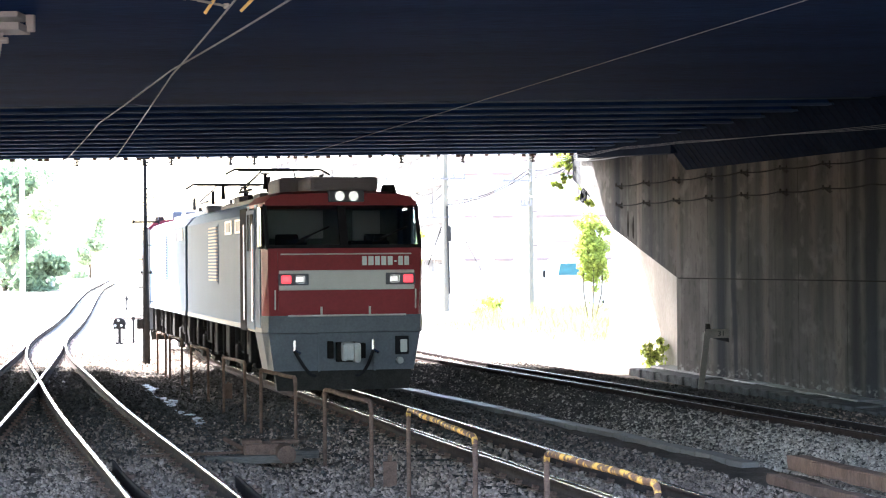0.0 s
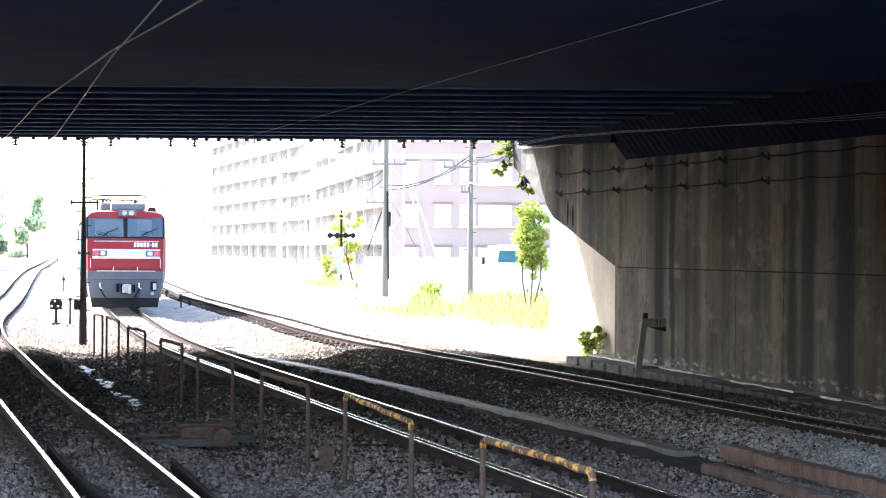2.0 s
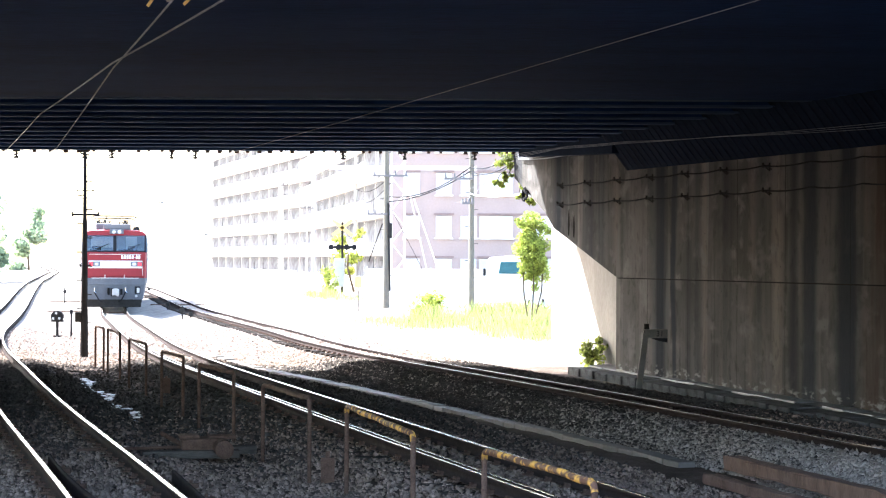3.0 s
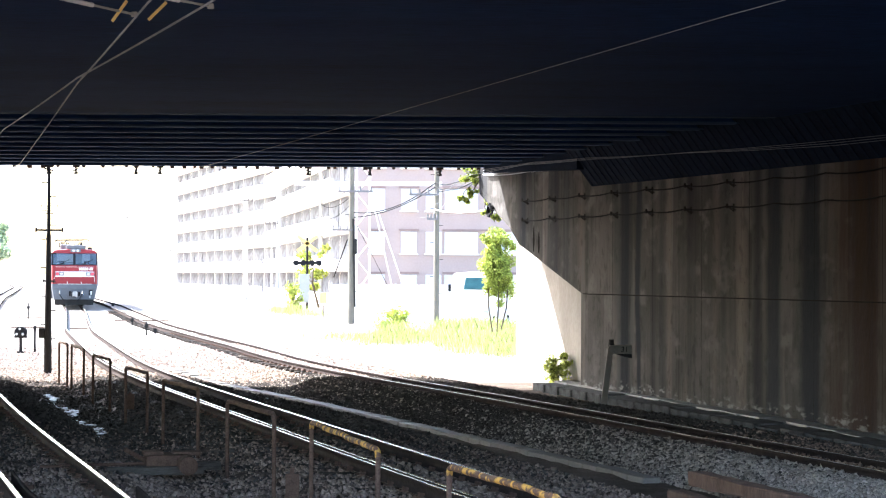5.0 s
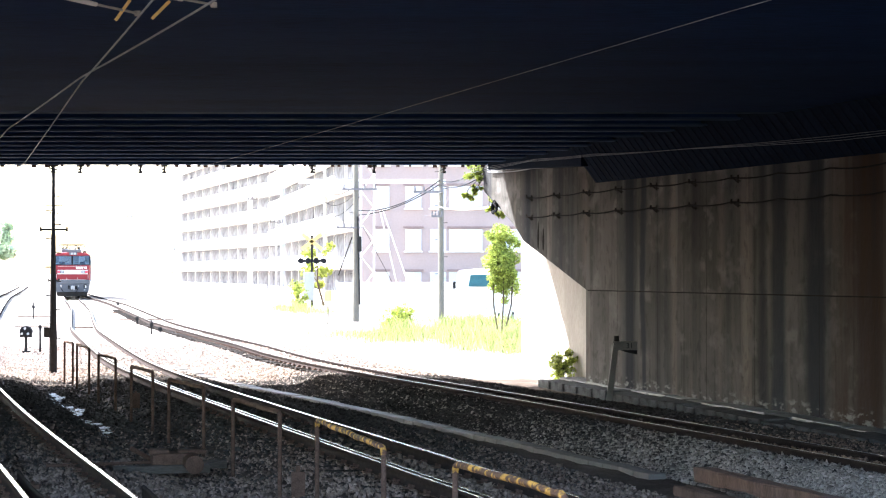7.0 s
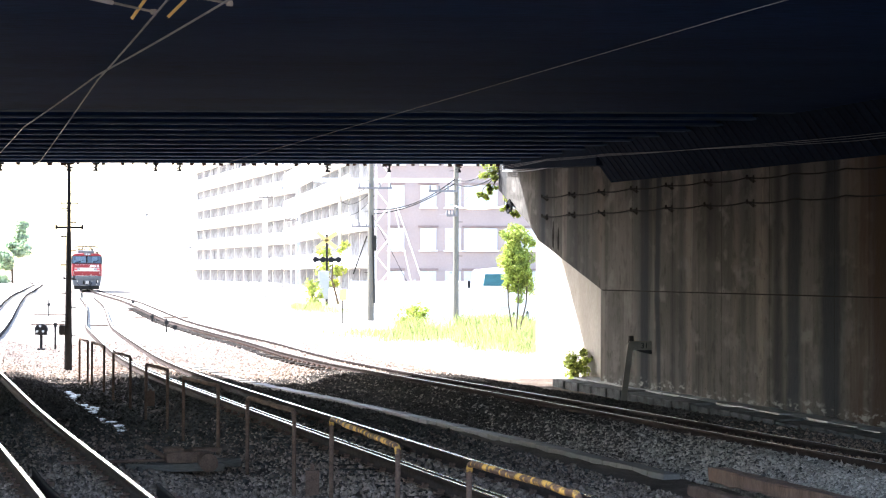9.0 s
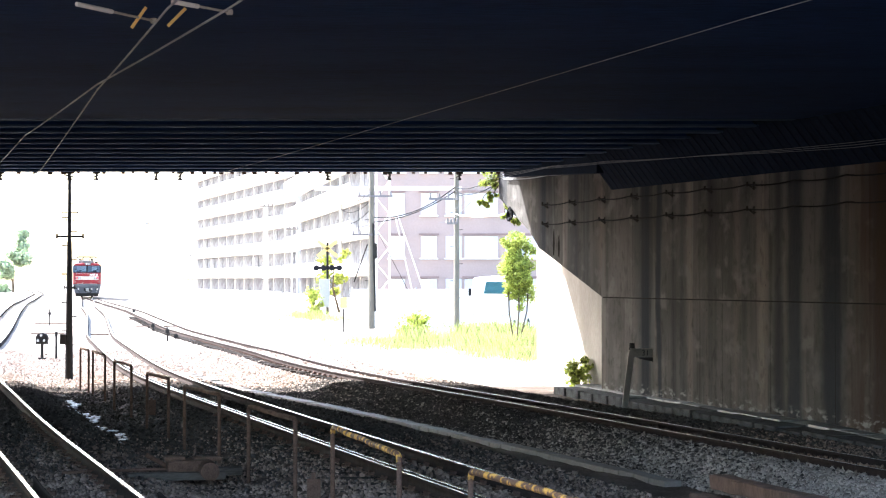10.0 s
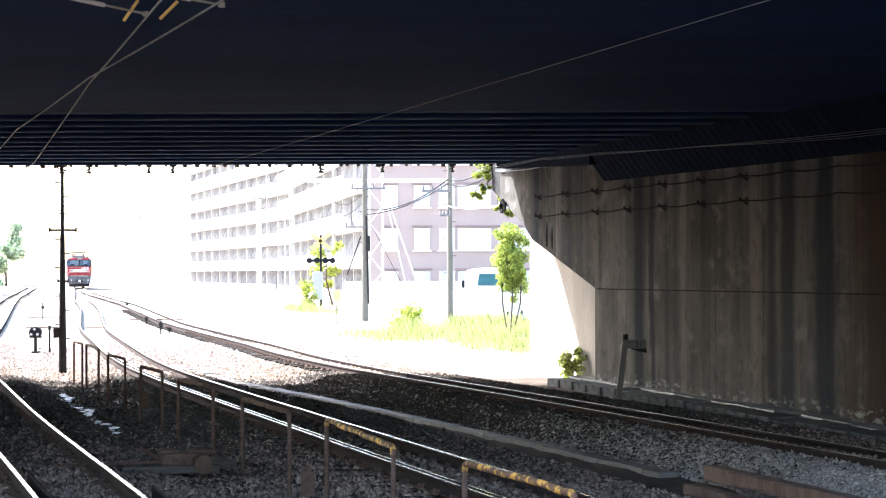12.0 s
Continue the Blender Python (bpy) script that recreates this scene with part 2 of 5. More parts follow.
# lighter copy of the pole colour, with the haze put into it
POLE_PALE = mat("haze_pale_pole", (0.5, 0.49, 0.46), 0.85, vary=0.15, scale=2, bump=0.2)
FENCE = mat("white_panel", (0.84, 0.8, 0.72), 0.6, vary=0.06)
VAN_WHITE = mat("white_car_paint", (0.84, 0.81, 0.75), 0.3, vary=0.04, bump=0)
TEAL = mat("teal_tinted_glass", (0.03, 0.1, 0.1), 0.1, vary=0.3, spec=0.5)
ORANGE = mat("orange_paint", (0.62, 0.33, 0.13), 0.6, vary=0.2)
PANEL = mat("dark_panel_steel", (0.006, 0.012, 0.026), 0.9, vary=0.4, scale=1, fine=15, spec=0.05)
DAMP = mat("damp_stain", (0.022, 0.02, 0.019), 0.95, vary=0.4, scale=3, fine=30, stretch=(1, 1, 0.3), spec=0.0, bump=0)
# pale grey stands for sky reflected in wet ground
PUDDLE = mat("sky_pale_wet_patch", (0.15, 0.15, 0.155), 0.5, vary=0.3, scale=4, fine=30, bump=0.3)


# ---- mesh helpers ----
def box(bm, x, y, z, sx, sy, sz, bevel=0.0, m=None):
    """A box by its centre and full size."""
    t = Matrix.Translation((x, y, z)) @ Matrix.Diagonal((sx, sy, sz, 1))
    r = bmesh.ops.create_cube(bm, size=1, matrix=(m @ t) if m else t)
    if bevel:
        es = list({e for v in r["verts"] for e in v.link_edges})
        bmesh.ops.bevel(bm, geom=es, offset=bevel, segments=2, affect="EDGES", profile=0.6)
    return bm


def rod(bm, a, b, r1, r2=None, n=8):
    """A tapered round bar from a to b."""
    a, b = Vector(a), Vector(b)
    r2 = r1 if r2 is None else r2
    d = b - a
    m = Matrix.Translation((a + b) / 2) @ d.to_track_quat("Z", "Y").to_matrix().to_4x4()
    bmesh.ops.create_cone(bm, cap_ends=True, segments=n, radius1=r1, radius2=r2, depth=d.length, matrix=m)
    return bm


def tube(bm, pts, r, n=8):
    """One unbroken round bar through the points."""
    pts = [Vector(p) for p in pts]
    rings = []
    for i, p in enumerate(pts):
        d = (pts[min(i + 1, len(pts) - 1)] - pts[max(i - 1, 0)]).normalized()
        u = d.orthogonal().normalized() if abs(d.z) > 0.95 else d.cross(Vector((0, 0, 1))).normalized()
        w = u.cross(d)
        rings.append([bm.verts.new(p + (u * math.cos(a) + w * math.sin(a)) * r) for a in [k * 2 * math.pi / n for k in range(n)]])
    for a, b in zip(rings, rings[1:]):
        for i in range(n):
            j = (i + 1) % n
            bm.faces.new((a[i], a[j], b[j], b[i]))
    bm.faces.new(rings[0])
    bm.faces.new(rings[-1][::-1])
    bmesh.ops.recalc_face_normals(bm, faces=bm.faces)
    return bm


def slab(bm, outline, way, origin=(0, 0, 0)):
    """A flat outline of 3D corners, thickened by the vector way."""
    o = Vector(origin)
    a = [bm.verts.new(o + Vector(p)) for p in outline]
    b = [bm.verts.new(o + Vector(p) + Vector(way)) for p in outline]
    bm.faces.new(a)
    bm.faces.new(b[::-1])
    for i in range(len(a)):
        j = (i + 1) % len(a)
        bm.faces.new((a[j], a[i], b[i], b[j]))
    bmesh.ops.recalc_face_normals(bm, faces=bm.faces)
    return bm


def finish(name, bm, material, smooth=False):
    me = bpy.data.meshes.new(name)
    bm.to_mesh(me)
    bm.free()
    me.materials.append(material)
    if smooth:
        me.polygons.foreach_set("use_smooth", [True] * len(me.polygons))
        me.set_sharp_from_angle(angle=radians(40))
    return me


def part(name, bm, material, parent, label="", smooth=False, m=None):
    ob = new(name, finish(name, bm, material, smooth))
    ob.parent = parent
    if m:
        ob.matrix_basis = m
    return tagged(ob, label)


def share(name, me, parent, m):
    """A further piece on a mesh that alike pieces share."""
    ob = new(name, me)
    ob.parent, ob.matrix_basis = parent, m
    return ob


def thing(name, bm, material, label, category, group="", kind="", smooth=False, m=None):
    ob = new(name, finish(name, bm, material, smooth))
    if m:
        ob.matrix_basis = m
    return tagged(ob, label, category, group, kind)


def holder(name, m, label, category, group="", kind=""):
    ob = new(name)
    ob.matrix_basis = m
    ob.empty_display_size = 0.3
    return tagged(ob, label, category, group, kind)


def B():
    return bmesh.new()


def raw(name, verts, faces, material):
    """A mesh from arrays of corners and of faces with equal corner counts."""
    k = faces.shape[1]
    me = bpy.data.meshes.new(name)
    me.vertices.add(len(verts))
    me.vertices.foreach_set("co", np.asarray(verts, np.float32).ravel())
    me.loops.add(faces.size)
    me.loops.foreach_set("vertex_index", np.asarray(faces, np.int32).ravel())
    me.polygons.add(len(faces))
    me.polygons.foreach_set("loop_start", np.arange(0, faces.size, k, dtype=np.int32))
    me.update(calc_edges=True)
    me.materials.append(material)
    return me


# ---- plan of the lines ----
class Line:
    """A smooth centre line through plan points, by distance along y."""

    def __init__(self, pts):
        p = np.array(sorted(pts, key=lambda q: q[1]), float)
        self.y0, self.y1 = p[0, 1], p[-1, 1]
        self.y = np.arange(self.y0, self.y1 + 0.5, 0.5)
        x = np.interp(self.y, p[:, 1], p[:, 0])
        k = np.hanning(25)
        for _ in range(2):
            e = np.r_[2 * x[0] - x[24:0:-1], x, 2 * x[-1] - x[-2:-26:-1]]
            x = np.convolve(e, k / k.sum(), "same")[24:-24]
        self.x = x
        self.s = np.r_[0, np.cumsum(np.hypot(np.diff(self.x), np.diff(self.y)))]

    def at(self, y):
        return float(np.interp(y, self.y, self.x))

    def along(self, s):
        """Place and heading (unit vector) at the length s along the line."""
        y = float(np.interp(s, self.s, self.y))
        d = Vector((self.at(y + 0.6) - self.at(y - 0.6), 1.2, 0)).normalized()
        return Vector((self.at(y), y, 0)), d

    def length_at(self, y):
        return float(np.interp(y, self.y, self.s))


LOCO_LINE = Line([(4.1, 10), (2.05, 17), (-0.22, 24.5), (-1.82, 30), (-3.28, 35), (-4.76, 40), (-6.42, 46), (-7.93, 52), (-9.65, 60),
                  (-14.05, 81), (-20.5, 117), (-26.2, 146), (-31.1, 173), (-40.6, 225), (-58.3, 320), (-75, 400)])
RIGHT_LINE = Line([(10.2, 10), (7.8, 17), (5.05, 26), (3.8, 30), (2.57, 34), (1.3, 38), (0.15, 41.3), (-1.85, 47.6), (-4.1, 55.9), (-5.7, 63.9),
                   (-7.4, 70.7), (-9.3, 79), (-11.3, 87.5), (-16.1, 110), (-19.5, 126), (-29.3, 171), (-35.5, 200)])
LEFT_LINE = Line([(-0.6, 10), (-3.28, 19.4), (-4.7, 24.2), (-6.0, 28.5), (-7.8, 34.8), (-9.9, 42.5), (-11.5, 48), (-13.0, 54), (-14.5, 60.5),
                  (-17.95, 78.5), (-24.3, 110), (-34.7, 162), (-51, 250), (-85, 400)])
BRANCH_LINE = Line([(-4.4, 10), (-6.3, 19), (-8.05, 28.4), (-10.1, 39), (-11.45, 45.8), (-13.3, 55), (-14.9, 62)])
LINES = (LOCO_LINE, RIGHT_LINE, LEFT_LINE, BRANCH_LINE)
GAUGE = 1.067


# ---- ground ----
TROUGH_WAY = [(-6.95, 52), (-4.35, 45.6), (-1.95, 39.4), (-0.77, 36), (0.39, 32.6), (0.96, 30.8), (2.5, 26.8), (3.45, 23.5)]


def grade(y):
    """Rise of the whole line towards the distance."""
    return np.interp(y, (95, 130, 190, 235, 300), (0, 0.3, 0.4, 0.58, 0.75))


def bed(x, y):
    """Height of the ground at arrays x, y: raised under the rails."""
    h = np.full(np.shape(x), -0.32)
    for ln in LINES:
        c = np.interp(y, ln.y, ln.x, left=1e3, right=1e3)
        d = np.abs(x - c)
        drop = np.where((x > c) & (ln is RIGHT_LINE), 0.05, 0.25)
        h = np.maximum(h, (-0.15 if ln is RIGHT_LINE else -0.185) - drop * np.clip((d - 1.15) / 1.2, 0, 1) - 0.3 * np.clip((d - 2.6) / 0.5, 0, 1))
    return np.maximum(h, -0.32) + grade(y)


def build_ground():
    xs = np.r_[np.linspace(-2500, -60, 14), np.linspace(-50, -26, 13), np.arange(-25, 14, 0.3), np.linspace(14, 40, 14), np.linspace(60, 2500, 14)]
    ys = np.r_[np.linspace(-400, -10, 8), np.arange(-4, 8, 2.0), np.arange(8, 90, 0.35), np.linspace(91, 260, 120), np.linspace(270, 3500, 25)]
    gx, gy = np.meshgrid(xs, ys)
    gz = bed(gx, gy)
    near = (gy > 5) & (gy < 95) & (gx > -30) & (gx < 16)
    gz = gz + near * (np.sin(gx * 3.1 + gy * 1.7) * np.sin(gy * 2.3 - gx) * 0.015 + np.random.normal(0, 0.008, gx.shape))
    v = np.stack([gx, gy, gz], -1).reshape(-1, 3)
    w = len(xs)
    i = (np.arange(len(ys) - 1)[:, None] * w + np.arange(w - 1)[None]).ravel()
    f = np.stack([i, i + 1, i + w + 1, i + w], -1)
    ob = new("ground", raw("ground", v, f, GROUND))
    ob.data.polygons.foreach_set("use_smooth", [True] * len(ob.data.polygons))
    # faces beyond the bridge get a paler colour that stands for full sun
    ob.data.materials.append(SUNLIT_GRAVEL)
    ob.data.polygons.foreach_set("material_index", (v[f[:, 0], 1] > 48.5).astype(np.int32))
    tagged(ob, "brown gravelly ground with raised ballast beds, coloured paler for sun beyond the bridge", "ground", kind="structure")


def build_stones():
    """Crushed stones, as one loose mass for each of the two colours."""
    lump = np.array([(1.3, 0.4, 0), (-0.5, 1.25, 0.2), (-1.3, -0.4, 0), (0.5, -1.25, -0.2), (0.3, 0.2, 1.2), (-0.2, -0.3, -1.2)])
    tri = np.array([(0, 1, 4), (1, 2, 4), (2, 3, 4), (3, 0, 4), (1, 0, 5), (2, 1, 5), (3, 2, 5), (0, 3, 5)])
    rng = np.random.default_rng(4)
    for name, material, n, label, brown in (("ballast", BALLAST, 140000, "grey crushed-stone ballast beside the canted track", False),
                                            ("brown_ballast", BROWN_BALLAST, 160000, "rust-brown ballast stones around the rails", True)):
        y = 17 + 52 * rng.random(n) ** (1.7 if not brown else 1.5)
        far_line = np.interp(y, RIGHT_LINE.y, RIGHT_LINE.x)
        mid = np.interp(y, LOCO_LINE.y, LOCO_LINE.x)
        if brown:
            x = mid - 8.6 + rng.random(n) * np.where(y > 47.5, far_line - mid + 10.9, 11.2)
            x = np.where((rng.random(n) < 0.3) & (y < 47.5), far_line - 0.9 + 3.2 * rng.random(n), x)
        else:
            edge = np.interp(y, [q for _, q in TROUGH_WAY[::-1]], [q for q, _ in TROUGH_WAY[::-1]]) + 0.1
            x = edge + rng.random(n) * (far_line - 0.52 - edge)
            # past the shadow edge grey stones are mixed in to paint sunlight
            x = np.where(y > 47.5, mid - 5.2 + rng.random(n) * (far_line - mid + 7.5), x)
        size = rng.uniform(0.014, 0.029, n) * np.where(rng.random(n) < 0.08, 1.5, 1)
        q = rng.normal(size=(n, 4))
        q /= np.linalg.norm(q, axis=1)[:, None]
        a, b, c, d = q.T
        rot = np.stack([1 - 2 * (c * c + d * d), 2 * (b * c - a * d), 2 * (b * d + a * c), 2 * (b * c + a * d), 1 - 2 * (b * b + d * d), 2 * (c * d - a * b),
                        2 * (b * d - a * c), 2 * (c * d + a * b), 1 - 2 * (b * b + c * c)], -1).reshape(n, 3, 3)
        shape = lump[None] * rng.uniform(0.65, 1.15, (n, 1, 3)) * rng.uniform(0.75, 1.2, (n, 6, 1)) * size[:, None, None]
        v = np.einsum("nij,nkj->nki", rot, shape) + np.stack([x, y, bed(x, y) + size * 0.45 + (0.0 if brown else 0.06) * np.clip((x - far_line + 1.7) / 0.4, 0, 1) * (y < 47)], -1)[:, None]
        # the mask old picks stones under the bridge, coloured dark to stand for its shade
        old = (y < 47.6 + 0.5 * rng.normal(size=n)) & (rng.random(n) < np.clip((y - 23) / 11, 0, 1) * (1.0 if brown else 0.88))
        for nm, keep, skin, says in ((name, ~old, material, label), ("sooty_" + name, old, SHADE_BALLAST, "ballast stones coloured dark for the bridge's shade")):
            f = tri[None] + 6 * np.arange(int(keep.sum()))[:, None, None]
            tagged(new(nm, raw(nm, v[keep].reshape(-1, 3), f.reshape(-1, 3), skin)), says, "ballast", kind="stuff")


# ---- rails ----
def rail_mesh(name, line, side, y0, y1, top, parent, cant=0.0, shift=0.0, face=None, worn=0.025):
    """A rail of head, web and foot, swept along a line; side is -1 or 1; the head is a part of its own."""
    foot = [(-0.062, -0.14), (-0.062, -0.128), (-0.012, -0.112), (-0.010, -0.045), (-0.033, -0.038), (-0.033, -0.008), (-0.024, -0.001), (0.024, -0.001), (0.033, -0.008), (0.033, -0.038), (0.010, -0.045), (0.012, -0.112), (0.062, -0.128), (0.062, -0.14)]
    head = [(-worn, -0.004), (-worn, 0.002), (worn, 0.002), (worn, -0.004)]
    step = 1.0
    ys = np.unique(np.r_[np.arange(y0, y1, step), y1])
    for nm, section, material, up in ((name, foot, RAIL_STEEL, None), ("railhead", head, face or RAIL_HEAD, name)):
        v, f = [], []
        k = len(section)
        for y in ys:
            s = line.length_at(y)
            p, d = line.along(s)
            r = Vector((d.y, -d.x, 0))
            c = p + r * (side * GAUGE / 2 + shift)
            for a, b in section:
                v.append((c.x + r.x * a, c.y + r.y * a, top + b - side * cant / 2 + float(grade(y))))
        for i in range(len(ys) - 1):
            for j in range(k):
                f.append((i * k + j, i * k + (j + 1) % k, (i + 1) * k + (j + 1) % k, (i + 1) * k + j))
        ob = new(nm, raw(nm, np.array(v), np.array(f), material))
        ob.parent = parent
        if up is None:
            base = ob
        else:
            ob.parent = base
            tagged(ob, "dull rusty running surface" if face else "bright worn running surface")


def build_track(line, y0, y1, sleepers_to, label, cant=0.0, guard=False, top=0.0, spacing=0.62, face=None):
    tr = holder("railway_track", Matrix(), label, "railway track", "railway tracks", "structure")
    for side in (-1, 1):
        rail_mesh("rail", line, side, y0, y1, top, tr, cant, 0.0, face, 0.009 if face else 0.013 if guard and side < 0 else 0.025)
    if guard:
        rail_mesh("guard_rail", line, -1, 14, 58, top - 0.012, tr, cant, 0.13, None, 0.008)
    bm = B()
    box(bm, 0, 0, 0, 2.0, 0.21, 0.14, 0.012)
    me = finish("sleeper", bm, SLEEPER)
    bm = B()
    box(bm, 0, 0, 0, 0.30, 0.13, 0.02)
    for dx in (-0.1, 0.1):
        rod(bm, (dx, 0, 0), (dx, 0, 0.045), 0.018, n=6)
        box(bm, dx * 0.7, 0, 0.02, 0.05, 0.08, 0.03)
    plate = finish("rail_clip", bm, RUST)
    s, e = line.length_at(y0), line.length_at(sleepers_to)
    i = 0
    while s < e and i < 190:
        p, d = line.along(s)
        rz = math.degrees(math.atan2(-d.x, d.y)) + random.uniform(-1, 1)
        tilt = math.degrees(math.atan2(cant, GAUGE))
        share("sleeper", me, tr, pose(p.x + random.uniform(-0.03, 0.03), p.y, (top - 0.215 if cant > 0.05 else top - 0.26) + float(grade(p.y)) + random.uniform(-0.01, 0.01), 0, tilt, rz))
        if p.y < (80 if cant > 0.05 else 36):
            for side in (-1, 1):
                q = p + Vector((d.y, -d.x, 0)) * side * GAUGE / 2
                share("rail_clip", plate, tr, pose(q.x, q.y, top - 0.138 - side * cant / 2, 0, tilt, rz))
        s += spacing
        i += 1
    return tr


build_ground()
build_stones()
build_track(LOCO_LINE, 10, 398, 64, "main line track with bright rails, guard rail and dark sleepers", 0.03, True)
build_track(RIGHT_LINE, 10, 199, 118, "canted side track with rusty rails on grey ballast", 0.08, face=RAIL_DULL)
build_track(LEFT_LINE, 10, 398, 70, "curving track with bright worn rails on dark sleepers")
build_track(BRANCH_LINE, 10, 61, 55, "branch track that joins at a turnout", top=-0.004)


def build_check_rail(a, b, bow, label):
    """A short dark rail beside a running rail, slightly bowed."""
    a, b = Vector(a), Vector(b)
    side = Vector((b.y - a.y, a.x - b.x, 0)).normalized()
    way = [a.lerp(b, k / 10) + side * bow * 4 * (k / 10) * (1 - k / 10) for k in range(11)]
    rl = holder("check_rail", Matrix(), label, "rail", "short rails")
    bm = B()
    section = ((-0.055, -0.15), (-0.015, -0.12), (-0.015, -0.01), (0.015, -0.01), (0.015, -0.12), (0.055, -0.15))
    rings = [[bm.verts.new(p + side * u + Vector((0, 0, w))) for u, w in section] for p in way]
    for low, high in zip(rings, rings[1:]):
        for i in range(6):
            bm.faces.new((low[i], low[(i + 1) % 6], high[(i + 1) % 6], high[i]))
    bm.faces.new(rings[0])
    bm.faces.new(rings[-1][::-1])
    bmesh.ops.recalc_face_normals(bm, faces=bm.faces)
    part("web", bm, RAIL_STEEL, rl)
    part("running_edge", tube(B(), way, 0.022, 8), RAIL_STEEL, rl, smooth=True)
    for k in (2, 5, 8):
        bm = B()
        box(bm, way[k].x + 0.09, way[k].y, -0.09, 0.16, 0.1, 0.05, 0.01)
        rod(bm, (way[k].x + 0.09, way[k].y, -0.09), (way[k].x + 0.09, way[k].y, -0.03), 0.02, n=6)
        part("chock", bm, RUST, rl)


build_check_rail((-4.79, 23.2, -0.02), (-3.2, 18.2, -0.02), 0.06, "dark switch blade lying inside the worn track")
build_check_rail((-3.1, 21.6, -0.03), (-2.05, 17.6, -0.03), 0.0, "rusty short rail beside the worn track")


# ---- bridge and abutment ----
EDGE_Y, SOFFIT_Z = 49.6, 5.0
WALL_WAY = Vector((0.2785, -0.9604, 0.0))        # along the abutment, towards the platform
WALL_OUT = Vector((-0.9604, -0.2785, 0.0))       # out of its face, towards the rails


def wall_point(y, z=0.0, out=0.0):
    """A point of the abutment's face at the plan distance y."""
    x = 3.5 - 0.29 * (y - 43.8)
    return Vector((x, y, z)) + WALL_OUT * out


def build_bridge():
    br = holder("bridge", Matrix(), "steel girder bridge over the tracks, coloured dark blue for shade", "bridge", kind="structure")
    bm = B()
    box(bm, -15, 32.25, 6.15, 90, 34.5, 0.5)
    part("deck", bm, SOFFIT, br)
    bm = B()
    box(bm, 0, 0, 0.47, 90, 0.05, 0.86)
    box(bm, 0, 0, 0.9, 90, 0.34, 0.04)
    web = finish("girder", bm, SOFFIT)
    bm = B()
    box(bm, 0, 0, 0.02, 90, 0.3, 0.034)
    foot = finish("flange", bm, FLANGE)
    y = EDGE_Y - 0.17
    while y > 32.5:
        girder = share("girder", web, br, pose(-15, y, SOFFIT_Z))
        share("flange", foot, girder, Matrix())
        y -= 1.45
    # added flat slab: stands for nearer girders that are lost in the dark
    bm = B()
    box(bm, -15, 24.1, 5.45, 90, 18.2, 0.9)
    part("slab", bm, SOFFIT, br, "smooth dark slab standing in for the unlit nearer girders")
    bm = B()
    box(bm, -15, EDGE_Y + 0.02, 6.2, 90, 0.25, 2.0, 0.02)
    box(bm, -15, EDGE_Y + 0.0, 7.25, 90, 0.45, 0.12, 0.02)
    part("parapet", bm, SOFFIT, br)
    bm = B()
    x = -30.0
    while x < 6:
        s = random.uniform(0.03, 0.07)
        box(bm, x, EDGE_Y - 0.1, SOFFIT_Z - s / 2, s * 1.6, 0.12, s)
        x += random.uniform(0.12, 0.5)
    part("rust_scale", bm, RUST, br)
    bm = B()
    box(bm, 0, 0, 0, 0.22, 0.1, 0.05)
    rod(bm, (0, 0, 0), (0, 0, -0.16), 0.025)
    rod(bm, (-0.1, 0, -0.06), (0.16, 0, -0.1), 0.02)
    box(bm, 0.03, 0, -0.16, 0.12, 0.08, 0.05)
    me = finish("hanger", bm, DARK_STEEL)
    for x in (-11.1, -9.4, -8.7, -7.2, -6.6, -2.9, -1.35, 0.4):
        share("hanger", me, br, pose(x, EDGE_Y - 0.05, SOFFIT_Z - 0.02, 0, 0, random.uniform(0, 180)))


